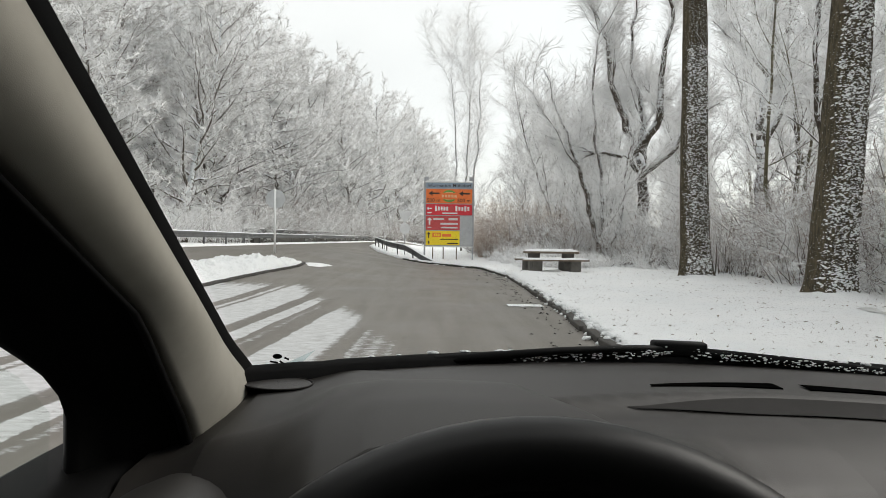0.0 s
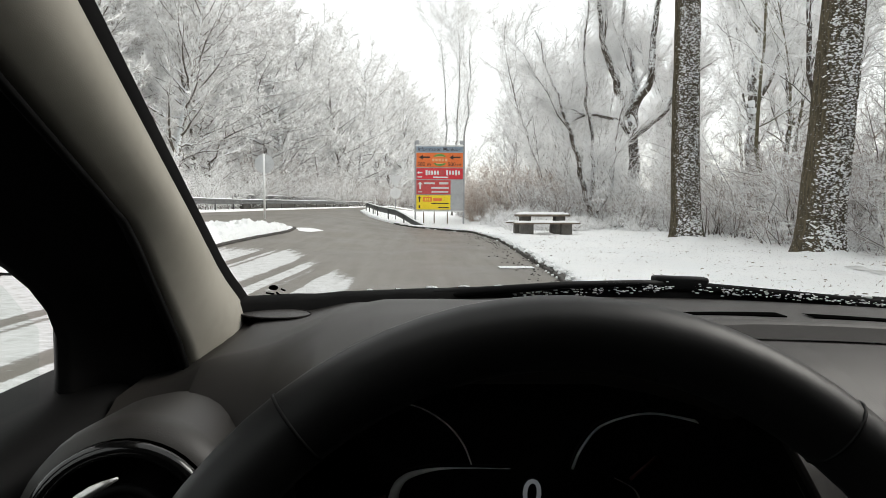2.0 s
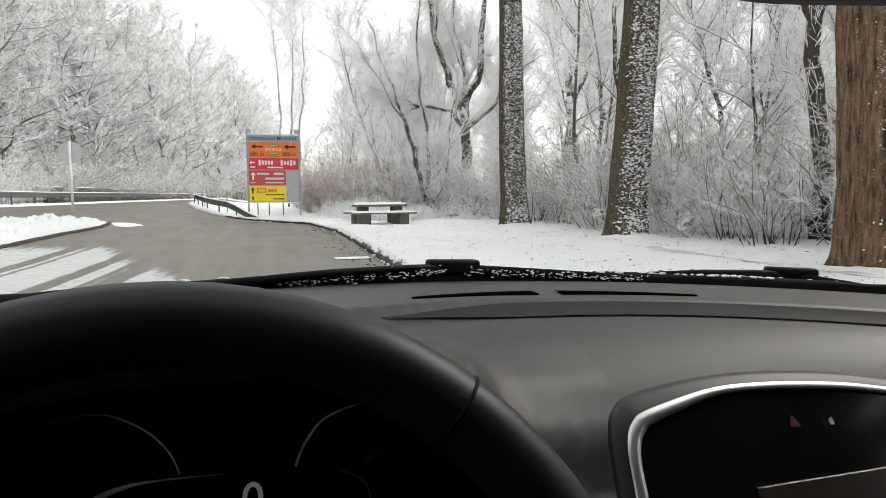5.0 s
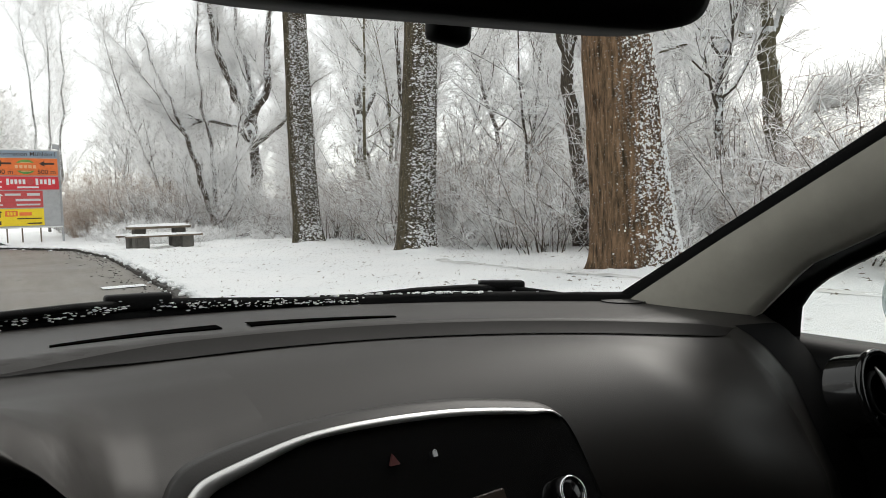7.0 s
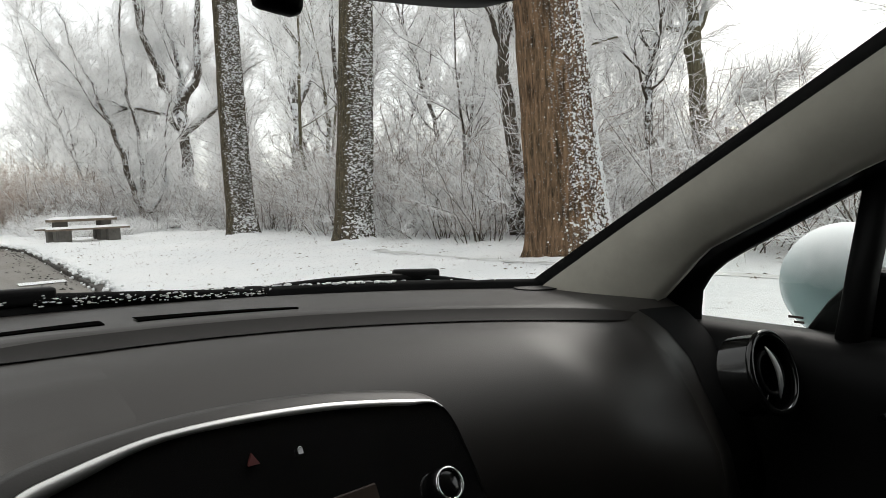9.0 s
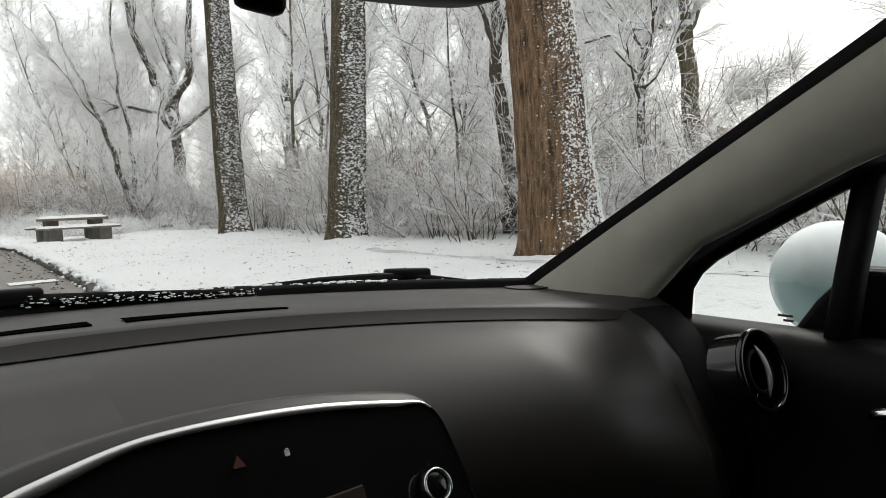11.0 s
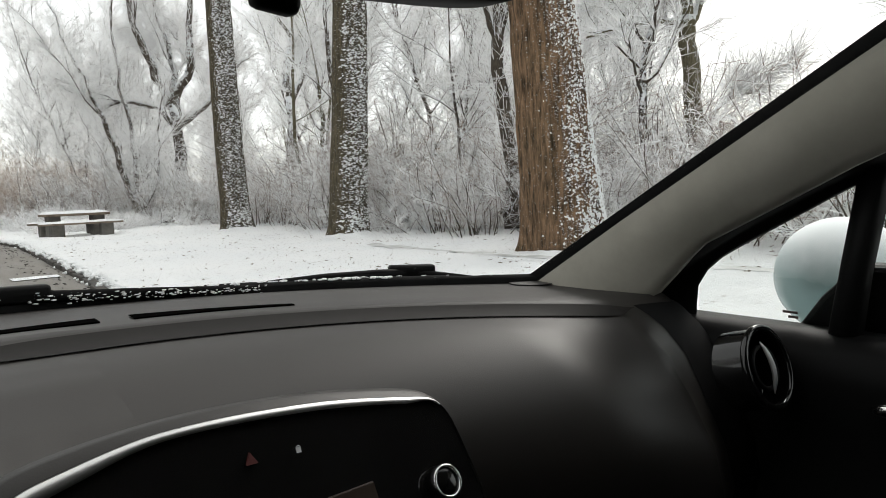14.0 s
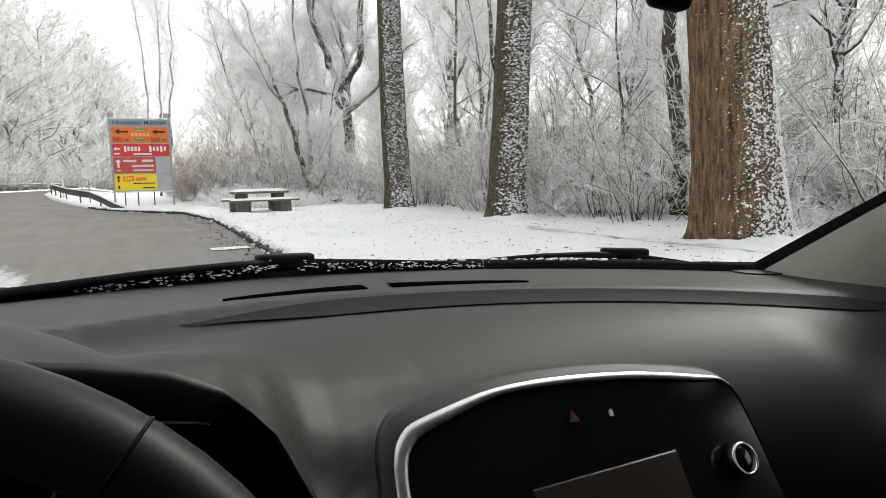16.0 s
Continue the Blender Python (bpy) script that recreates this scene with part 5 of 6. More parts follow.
# forked tree behind the picnic table
limb_tree("forked_tree", 9.4, 34, [
    (((0, 0, 0), (0.05, 0, 2.6), (-0.2, 0, 5.7)), 0.42, 0.19, -1),
    (((-0.2, 0, 5.6), (-0.9, 0.2, 7.4), (-1.5, 0.3, 9.0), (-1.9, 0, 11.5), (-3.0, 0, 13.5)), 0.24, 0.07, 2),
    (((-0.2, 0, 5.6), (0.7, -0.3, 7.6), (0.9, 0, 9.6), (1.4, 0.2, 12.5), (1.2, 0.2, 15)), 0.24, 0.06, 2),
    (((0.0, 0, 5.2), (0.2, 0.9, 8), (-0.3, 1.4, 11), (0.1, 1.6, 14)), 0.18, 0.05, 2),
    (((0.0, 0, 4.6), (1.2, -0.4, 5.6), (2.2, -0.6, 7.2), (3.6, -0.6, 8.2)), 0.18, 0.05, 1),
    (((-0.1, 0, 4.6), (-1.0, -0.6, 5.4), (-2.6, -1.0, 5.6), (-3.6, -1.2, 5.2), (-5.2, -1.4, 6.6)), 0.13, 0.05, 1)],
    "dark forked tree with a low snowy side limb", trunk_mat, 31, 6500, 0.012)
limb_tree("leaning_tree", 7.0, 32, [
    (((0, 0, 0), (-0.6, 0, 2.0), (-1.3, 0, 4.6), (-2.1, 0.2, 6.8), (-3.0, 0.3, 9.4)), 0.16, 0.04, 2),
    (((-0.3, 0, 0.8), (0.0, 0.4, 3.0), (-0.4, 0.6, 6.0), (-0.5, 0.8, 9.5), (-0.2, 0.8, 12)), 0.12, 0.03, 2),
    (((-0.2, 0, 0.4), (0.9, 0.3, 2.2), (1.0, 0.5, 4.2), (1.4, 0.5, 6.2)), 0.09, 0.03, 1)],
    "slender leaning tree with several frosted stems", trunk_mat, 32, 3400, 0.012)
# tree with a broken side limb
limb_tree("gnarled_tree", 14.6, 10.2, [
    (((0, 0, 0), (0.1, 0, 2.2), (-0.25, 0, 4.3), (-0.3, 0, 5.2)), 0.24, 0.20, -1),
    (((-0.3, 0, 5.0), (-1.0, 0.3, 5.05), (-2.0, 0.6, 4.9), (-3.2, 0.9, 4.5)), 0.10, 0.03, 1),
    (((-0.3, 0, 5.1), (-0.6, 0.1, 6.4), (-0.5, 0, 8.5)), 0.16, 0.05, 2),
    (((-0.25, 0, 4.9), (0.5, 0, 6.0), (1.6, -0.2, 7.4)), 0.12, 0.04, 2),
    (((0.0, 0, 2.4), (0.9, -0.5, 3.2), (1.8, -0.9, 3.4)), 0.06, 0.02, 2)],
    "mossy gnarled tree with a broken side limb", greenbark_mat, 33, 2200, 0.010)
limb_tree("dark_tree", 10.15, 12.4, [
    (((0, 0, 0), (-0.05, 0, 2.2), (-0.4, 0, 4.4), (-0.6, 0, 7.5), (-0.3, 0, 12)), 0.20, 0.09, 2),
    (((-0.4, 0, 4.4), (-0.9, -0.1, 5.2), (-1.7, -0.2, 5.9)), 0.08, 0.03, 2)],
    "slim dark tree standing behind the big poplar", trunk_mat, 34, 1300, 0.010)
limb_tree("pale_forked_tree", 13.4, 30, [
    (((0, 0, 0), (0.05, 0, 3.0), (-0.05, 0, 5.8)), 0.30, 0.17, -1),
    (((-0.05, 0, 5.5), (0.05, 0, 7.4), (0.45, 0.1, 9.2), (0.6, 0.2, 12), (0.5, 0, 15)), 0.20, 0.05, 2),
    (((-0.05, 0, 5.4), (0.7, -0.2, 6.9), (1.2, -0.2, 8.6), (1.7, 0, 11)), 0.17, 0.05, 2),
    (((0.1, 0, 7.2), (1.4, 0.2, 7.9), (3.0, 0.3, 8.1)), 0.06, 0.02, 1),
    (((0.3, 0, 8.6), (-0.8, 0.2, 10.0), (-2.2, 0.3, 11.2)), 0.08, 0.03, 2)],
    "pale forked tree deep in the wood, limbs outlined with snow", hazy_frostbark_mat, 36, 2400, 0.013)
limb_tree("slim_tree", 8.55, 17.6, [
    (((0, 0, 0), (-0.05, 0, 2.0), (0.0, 0, 3.2)), 0.11, 0.09, -1),
    (((0.0, 0, 3.1), (0.35, 0, 3.9), (0.95, 0, 4.6), (1.15, 0, 5.9), (1.9, 0.1, 7.4)), 0.08, 0.025, 2),
    (((0.0, 0, 3.1), (-0.1, 0.2, 5.0), (-0.05, 0.3, 7.5), (0.2, 0.3, 10)), 0.08, 0.03, 2)],
    "slim tree with a limb reaching out beside the poplar", trunk_mat, 37, 1100, 0.009)
limb_tree("thin_birch", 2.1, 68, [
    (((0, 0, 0), (0.3, 0, 8), (0.5, 0, 15), (0.4, 0, 19.8)), 0.13, 0.02, 2),
    (((0.1, 0, 1), (1.2, 0.2, 9), (1.5, 0.2, 16), (1.7, 0.2, 20.8)), 0.14, 0.02, 2),
    (((0.0, 0, 1), (-0.8, 0.3, 9), (-1.2, 0.4, 15), (-1.5, 0.4, 19)), 0.12, 0.02, 2)],
    "tall slender birches with pale frosted crowns", pale_mat, 35, 3600, 0.011, 1.9)

woods = [tree_thing("frosted_tree", *grow(51 + i, h, r, cf, li, sp, tw, ri, 0.013, (lx, 0), fk), Matrix.Translation((x, y, ground_z(x, y))), "slender bare tree of the wood, twigs white with frost", "tree", WOODS, bk)
         for i, (h, r, cf, li, sp, tw, ri, lx, fk, x, y, bk) in enumerate((
             (13, 0.13, 0.25, 30, 0.30, 1800, 1.1, 0.05, 1, 15.2, 21.5, trunk_mat),
             (11, 0.12, 0.2, 30, 0.36, 1900, 0.9, -0.08, 2, 12.5, 17.0, trunk_mat),
             (14, 0.16, 0.3, 30, 0.32, 1700, 1.0, 0.02, 3, 11.6, 25.0, greenbark_mat),
             (9, 0.09, 0.15, 30, 0.40, 1700, 0.9, 0.1, 2, 12.3, 13.4, trunk_mat)))]
rng = random.Random(77)
spots = [t.matrix_basis.translation.copy() for t in woods] + [Vector((9.4, 34, 0)), Vector((7, 32, 0)), Vector((14.6, 10.2, 0)), Vector((10.15, 12.4, 0)), Vector((13.4, 30, 0)), Vector((8.55, 17.6, 0))]
tries = 0
while len(spots) < 50 and tries < 4000:
    tries += 1
    y = rng.uniform(-2, 78)
    edge = lerp(y, (-2, 6, 14, 22, 30, 38, 50, 80), (13, 11.5, 9.5, 9.0, 9.5, 6.0, 4.5, 6))
    x = edge + abs(rng.gauss(0, 1)) * 16 + 0.5
    p = Vector((x, y, 0))
    if x > 60 or any((p.xy - q.xy).length < 2.4 for q in spots):
        continue
    if 19 < math.degrees(math.atan2(x + 1.2, y - 1.7)) < 24 and y < 20:
        continue
    if 63 < math.degrees(math.atan2(x + 1.1, y - 1.7)) < 71:
        continue
    spots.append(p)
    copy_thing(woods[rng.randrange(4)], pose(x, y, hgt(x, y) + 0.05, rng.uniform(-5, 5), rng.uniform(-5, 5), rng.uniform(0, 360)) @ Matrix.Scale(rng.uniform(0.8, 1.25), 4))


# frosted trees that close the gap between the big poplar and the gnarled tree
for x, y, k, a in ((17.9, 13.7, 0.92, 250), (20.4, 16.2, 1.10, 310)):
    copy_thing(woods[3 if k < 0.95 else 1], pose(x, y, hgt(x, y) + 0.05, 0, 0, a) @ Matrix.Scale(k, 4))


# ---- shrubs ----
def shrub(seed, height, stems, spread, twigs, stem_r, twig_r):
    rng = random.Random(seed)
    wood, fine = Acc(), Acc()
    for _ in range(stems):
        a, q = rng.uniform(0, 6.28), rng.uniform(0, 1) ** 0.6
        p = Vector((math.cos(a) * q * spread * 0.35, math.sin(a) * q * spread * 0.35, -0.1))
        d = Vector((math.cos(a) * q * spread / height, math.sin(a) * q * spread / height, 1))
        pts, ln = [p.copy()], height * rng.uniform(0.55, 1.05)
        for _k in range(5):
            d = (d.normalized() + Vector((rng.gauss(0, 0.24), rng.gauss(0, 0.24), rng.gauss(-0.04, 0.16)))).normalized()
            p = p + d * ln / 5
            pts.append(p.copy())
        wood.tube(pts, [stem_r * (1 - 0.8 * i / 5) for i in range(6)], 4, False)
        for _k in range(twigs):
            x = rng.uniform(0.6, 5)
            j = min(int(x), 4)
            s = pts[j].lerp(pts[j + 1], x - j)
            e = ((pts[j + 1] - pts[j]).normalized() + Vector((rng.gauss(0, 1.1), rng.gauss(0, 1.1), rng.gauss(0.05, 0.8)))).normalized()
            tl = rng.uniform(0.25, 0.7) * (0.25 + 0.13 * height)
            m_ = s + e * tl * 0.5
            e2 = (e + Vector((rng.gauss(0, 0.5), rng.gauss(0, 0.5), rng.gauss(0, 0.4)))).normalized()
            fine.tube([s, m_, m_ + e2 * tl * 0.5], [twig_r, twig_r * 0.8, twig_r * 0.4], 3, False)
            e3 = (e + Vector((rng.gauss(0, 0.8), rng.gauss(0, 0.8), rng.gauss(0, 0.5)))).normalized()
            fine.tube([m_, m_ + e3 * tl * 0.5], [twig_r * 0.8, twig_r * 0.4], 3, False)
    return wood, fine


def shrub_thing(name, x, y, data, label, frost):
    t = thing(name, Matrix.Translation((x, y, ground_z(x, y) - 0.05)), label, name.split("_")[-1], BRUSH)
    part("stems", data[0], trunk_mat, t)
    part("twigs", data[1], frost, t, "", False)
    return t


shrubs = [
    shrub_thing("shrub", 8.6, 18.2, shrub(1, 3.4, 30, 2.1, 34, 0.015, 0.0055), "leafless brown-stemmed shrub dusted with frost", brush_mat),
    shrub_thing("shrub", 9.4, 15.8, shrub(2, 2.6, 30, 2.2, 32, 0.014, 0.0055), "leafless brown-stemmed shrub dusted with frost", brush_mat),
    shrub_thing("frosted_bush", 10.3, 10.4, shrub(3, 3.0, 28, 2.4, 40, 0.011, 0.007), "tangled shrub white with hoar frost", frost_mat),
    shrub_thing("low_bramble", 8.9, 16.8, shrub(4, 1.0, 34, 1.7, 22, 0.008, 0.007), "low bramble thicket under snow", frost_mat)]
rng = random.Random(5)
places = []
for _ in range(2600):
    y = rng.uniform(-3, 70)
    edge = lerp(y, (-3, 5, 9, 12, 16, 20, 27, 34, 40, 52, 70), (9.5, 9.0, 8.4, 8.2, 8.4, 8.6, 8.2, 5.2, 3.2, 2.4, 3.5))
    x = edge + rng.random() ** 1.7 * 16
    gap = 1.05 if x - edge < 4 else 1.9
    if any((x - a) ** 2 + (y - c) ** 2 < gap * gap for a, c in places) or len(places) > 210:
        continue
    if (x - 6.7) ** 2 + (y - 20.9) ** 2 < 2.5 or (x - 6.6) ** 2 + (y - 8) ** 2 < 5:
        continue
    places.append((x, y))
    near = x - edge < 1.6
    k = rng.choice((3, 1, 0, 0)) if near else rng.choice((0, 1, 0, 1, 2) if y > 10.5 else (2, 2, 1))
    copy_thing(shrubs[k], pose(x, y, hgt(x, y) + 0.06, rng.uniform(-6, 6), rng.uniform(-6, 6), rng.uniform(0, 360)) @ Matrix.Scale(rng.uniform(0.75, 1.3), 4))
# pale upright thicket beside the information board
stem_mat = frost_material("pale_thicket_stems", (0.46, 0.36, 0.29), (0.88, 0.87, 0.86), 0.42, 0.68)
thicket_data = shrub(9, 3.4, 46, 1.0, 20, 0.013, 0.006)
thicket = thing("thicket_shrub", Matrix.Translation((4.2, 43.0, hgt(4.2, 43.0) + 0.06)), "upright shrub of pale beige stems beside the board", "shrub", BRUSH)
part("stems", thicket_data[0], stem_mat, thicket)
part("twigs", thicket_data[1], stem_mat, thicket, "", False)
for _ in range(36):
    x, y = rng.uniform(1.9, 8.0), rng.uniform(40.5, 51)
    copy_thing(thicket, pose(x, y, hgt(x, y) + 0.06, 0, 0, rng.uniform(0, 360)) @ Matrix.Scale(rng.uniform(0.95, 1.4), 4))
for _ in range(14):
    x, y = rng.uniform(3.2, 6.6), rng.uniform(31.5, 35)
    copy_thing(shrubs[3], pose(x, y, hgt(x, y) + 0.10, 0, 0, rng.uniform(0, 360)) @ Matrix.Scale(rng.uniform(1.2, 1.6), 4))
for _ in range(24):
    x, y = rng.uniform(2.2, 6.4), rng.uniform(27.5, 35)
    copy_thing(shrubs[3], pose(x, y, hgt(x, y) + 0.06, 0, 0, rng.uniform(0, 360)) @ Matrix.Scale(rng.uniform(0.7, 1.1), 4))
# dense white bushes round the foot of the forked tree
for x, y, k in ((8.6, 32.4, 1.35), (9.5, 32.8, 1.5), (10.3, 32.9, 1.25), (8.9, 33.3, 1.55)):
    copy_thing(shrubs[2], pose(x, y, hgt(x, y) + 0.06, 0, 0, rng.uniform(0, 360)) @ Matrix.Scale(k, 4))
# tall brown growth inside the wood
for _ in range(34):
    y = rng.uniform(9, 30)
    x = lerp(y, (9, 14, 22, 30), (11.5, 10.5, 10.2, 10.5)) + 7 * rng.random()
    copy_thing(shrubs[rng.choice((0, 0, 1, 2))], pose(x, y, hgt(x, y) + 0.05, rng.uniform(-5, 5), rng.uniform(-5, 5), rng.uniform(0, 360)) @ Matrix.Scale(rng.uniform(1.2, 1.7), 4))
# low growth along the bank opposite
for _ in range(44):
    y = rng.uniform(24, 110)
    x = front_x(y) + rng.uniform(0.3, 3.2)
    copy_thing(shrubs[rng.choice((2, 2, 0))], pose(x, y, hgt(x, y) + 0.06, 0, 0, rng.uniform(0, 360)) @ Matrix.Scale(rng.uniform(0.9, 1.7), 4))

for _ in range(40):
    y = rng.uniform(55, 150)
    x = front_x(y) + rng.uniform(-3, 2.5)
    copy_thing(shrubs[rng.choice((0, 1, 0))], pose(x, y, hgt(x, y) + 0.06, 0, 0, rng.uniform(0, 360)) @ Matrix.Scale(rng.uniform(1.4, 2.2), 4))

# crumbs of snow and dark litter along the kerb
rng = random.Random(14)
clods, litter = Acc(), Acc()
for _ in range(420):
    y = rng.uniform(5, 33)
    x = kerb_x(y) + rng.gauss(0.10, 0.07)
    r = rng.uniform(0.012, 0.05)
    ellipsoid(clods, (x, y, hgt(x, y) + (0.07 if x > kerb_x(y) else 0.0) + r * 0.3), (r * rng.uniform(0.8, 1.6), r, r * 0.7), 7, 5, 0.5, rng.random() * 50)
for _ in range(300):
    y = rng.uniform(5, 30)
    x = kerb_x(y) - abs(rng.gauss(0, 0.3)) - 0.03
    r, a = rng.uniform(0.010, 0.035), rng.uniform(0, 3.1)
    c_, s_ = math.cos(a) * r, math.sin(a) * r
    z = hgt(x, y) + 0.004
    litter.slab([(x - c_, y - s_, z), (x + s_ * 0.5, y - c_ * 0.5, z + 0.006), (x + c_, y + s_, z), (x - s_ * 0.4, y + c_ * 0.4, z + 0.01)], (0, 0, 0.004))
tagged(new("snow_crumbs", clods.mesh("snow_crumbs", snow_mat)), "crumbs of snow fallen along the kerb", "snow", kind="stuff")
tagged(new("leaf_litter", litter.mesh("leaf_litter", kerb_mat, False)), "dark wet leaf litter on the asphalt", "leaves", kind="stuff")

# fallen leaves half sunk in the snow
acc = Acc()
for _ in range(620):
    y = 4.5 + 24 * rng.random() ** 1.3
    x = kerb_x(y) + 0.3 + 8 * rng.random()
    if noise.noise(Vector((x * 0.7, y * 0.7, 11))) < -0.12:
        continue
    r, a, z = rng.uniform(0.012, 0.04), rng.uniform(0, 6.28), ground_z(x, y) + 0.004
    c_, s_ = math.cos(a) * r, math.sin(a) * r
    acc.slab([(x - c_, y - s_, z - 0.004), (x + s_ * 0.5, y - c_ * 0.5, z + rng.uniform(0, 0.012)), (x + c_, y + s_, z), (x - s_ * 0.4, y + c_ * 0.4, z + rng.uniform(0, 0.015))], (0, 0, 0.003))
tagged(new("fallen_leaves", acc.mesh("fallen_leaves", grass_mat, False)), "brown fallen leaves half sunk in the snow", "leaves", kind="stuff")

# grass and leaves that poke through the snow
rng = random.Random(9)
acc = Acc()
for _ in range(2600):
    y = 5 + 22 * rng.random() ** 1.4
    x = kerb_x(y) + 0.25 + 7.5 * rng.random()
    if noise.noise(Vector((x * 0.8, y * 0.8, 4))) + 0.6 * noise.noise(Vector((x * 3, y * 3, 8))) < 0.12:
        continue
    z = ground_z(x, y)
    a, h = rng.uniform(0, 6.28), rng.uniform(0.006, 0.03)
    w = Vector((math.cos(a), math.sin(a), 0)) * rng.uniform(0.006, 0.016)
    tip = Vector((x + rng.gauss(0, 0.03), y + rng.gauss(0, 0.03), z + h))
    k0 = len(acc.v)
    acc.v += [Vector((x, y, z - 0.01)) - w, Vector((x, y, z - 0.01)) + w, tip, Vector((x, y, z - 0.01)) + w.cross(Vector((0, 0, 1)))]
    acc.f += [(k0, k0 + 1, k0 + 2), (k0 + 1, k0 + 3, k0 + 2), (k0 + 3, k0, k0 + 2)]
tagged(new("grass_tufts", acc.mesh("grass_tufts", grass_mat, False)), "dead grass blades poking through thin snow", "grass", kind="stuff")


# ---- information board ----
board = thing("information_board", pose(-0.32, 38, 0.05, 0, 0, 0), "tall information board with orange, red and yellow panels", "sign")
SW, Z0, Z1 = 2.74, 0.78, 4.40
for s in (-1, 1):
    acc = Acc()
    acc.box((s * SW / 2, 0.03, 2.34), (0.10, 0.10, 4.72))
    part("post", acc, galv_mat, board, "galvanised post", False, 0.012)
    acc = Acc()
    acc.box((s * (SW / 2 - 0.12), 0.0, 4.62), (0.22, 0.16, 0.22))
    part("lamp_box", acc, alu_mat, board, "grey box on top of the board", False, 0.02)
for x in (-0.9, -0.3, 0.45):
    acc = Acc()
    acc.box((x, 0.12, 0.4), (0.06, 0.06, 1.0))
    part("strut", acc, wood_mat, board, "dark strut", False, 0.008)
acc = Acc()
acc.box((0, 0.0, (Z0 + Z1) / 2), (SW - 0.1, 0.06, Z1 - Z0))
part("backing", acc, alu_mat, board, "grey aluminium backing", False, 0.008)
acc = Acc()
acc.box((0, -0.03, Z0 - 0.03), (SW, 0.1, 0.06))
acc.box((0, -0.01, Z1 + 0.04), (SW, 0.14, 0.05))
part("edge_rail", acc, white_mat, board, "white edge rail with snow", False, 0.008)


def panel_part(x0, x1, z0, z1, material, label, name="panel"):
    acc = Acc()
    acc.box(((x0 + x1) / 2, -0.045, (z0 + z1) / 2), (x1 - x0, 0.025, z1 - z0))
    return part(name, acc, material, board, label, False, 0.004)


def bars(rects, material, parent, y=-0.062, name="bars"):
    acc = Acc()
    for x, z, w, h in rects:
        acc.box((x, y, z), (w, 0.006, h))
    return part(name, acc, material, parent, "", False)


def arrow(x, z, ln, h, parent, material, up=False):
    pts = [(-0.5, 0), (-0.14, 0.5), (-0.14, 0.16), (0.5, 0.16), (0.5, -0.16), (-0.14, -0.16), (-0.14, -0.5)]
    acc = Acc()
    acc.slab([(x + (-b_ * h if up else a * ln), -0.066, z + (-a * ln if up else b_ * h)) for a, b_ in pts], (0, 0.006, 0))
    return part("arrow", acc, material, parent, "", False)


hw = SW / 2 - 0.06
p = panel_part(-hw, hw, 4.08, 4.38, bluegrey_mat, "blue-grey heading panel", "heading")
lettering("Information Mühldorf", 0.27, pose(0, -0.062, 4.23, 90, 0, 0) @ Matrix.Diagonal((1.05, 1, 1, 1)), ink_mat, p)
p = panel_part(-hw, hw, 3.22, 4.03, orange_mat, "orange panel with black arrows")
for x in (-0.86, 0.86):
    arrow(x, 3.78, 0.62, 0.28, p, ink_mat)
    lettering("500 m", 0.30, pose(x - 0.02, -0.062, 3.38, 90, 0, 0), ink_mat, p)
acc = Acc()
acc.slab([(0.42 * math.cos(a), -0.064, 3.63 + 0.34 * math.sin(a)) for a in np.linspace(0, 2 * math.pi, 36, endpoint=False)], (0, 0.006, 0))
part("round_mark", acc, green_mat, p, "green and cream round mark", False)
bars([(0, 3.63, 0.98, 0.36)], orange_mat, p, -0.070)
bars([(-0.36 + 0.18 * i, 3.63, 0.13, 0.15) for i in range(5)] + [(0, 3.84, 0.42, 0.03), (0, 3.42, 0.42, 0.03)], cream_mat, p, -0.073)
p = panel_part(-hw, hw, 2.55, 3.17, red_mat, "bright red panel with white marks")
arrow(-1.12, 2.92, 0.30, 0.22, p, white_mat)
bars([(-0.74 + 0.16 * i, 2.92, 0.11, 0.30 if i % 5 == 0 else 0.22) for i in range(5)] + [(0.42 + 0.17 * i, 2.92, 0.11, 0.30 if i in (0, 3) else 0.22) for i in range(5)] + [(0.05, 2.66, 0.85, 0.08), (-1.12, 2.68, 0.26, 0.07)], white_mat, p)
acc = Acc()
acc.slab([(0.14 + 0.15 * math.cos(a), -0.064, 2.92 + 0.15 * math.sin(a)) for a in np.linspace(0, 2 * math.pi, 24, endpoint=False)], (0, 0.006, 0))
part("round_mark", acc, dullred_mat, p, "", False)
p = panel_part(-hw, 0.62, 1.70, 2.50, dullred_mat, "faded red panel with white marks")
arrow(-1.10, 2.20, 0.42, 0.30, p, white_mat, True)
bars([(-0.58, 2.32, 0.62, 0.10), (0.24, 2.32, 0.52, 0.12), (0.02, 2.06, 1.0, 0.11), (0.02, 1.84, 0.95, 0.08), (-1.10, 1.84, 0.22, 0.06)], icon_mat, p)
p = panel_part(-hw, 0.62, 0.84, 1.65, yellow_mat, "yellow panel with red and black marks")
arrow(-1.14, 1.42, 0.34, 0.22, p, ink_mat, True)
bars([(-1.14, 1.0, 0.09, 0.16), (0.02, 1.18, 1.0, 0.05), (0.22, 0.95, 0.6, 0.06)], ink_mat, p)
bars([(-0.68, 1.42, 0.50, 0.26), (-0.12, 1.40, 0.5, 0.16)], orange_mat, p)
bars([(-0.80 + 0.12 * i, 1.42, 0.08, 0.15) for i in range(3)], yellow_mat, p, -0.068)
panel_part(0.66, hw, 1.70, 2.50, alu_mat, "blank grey panel")
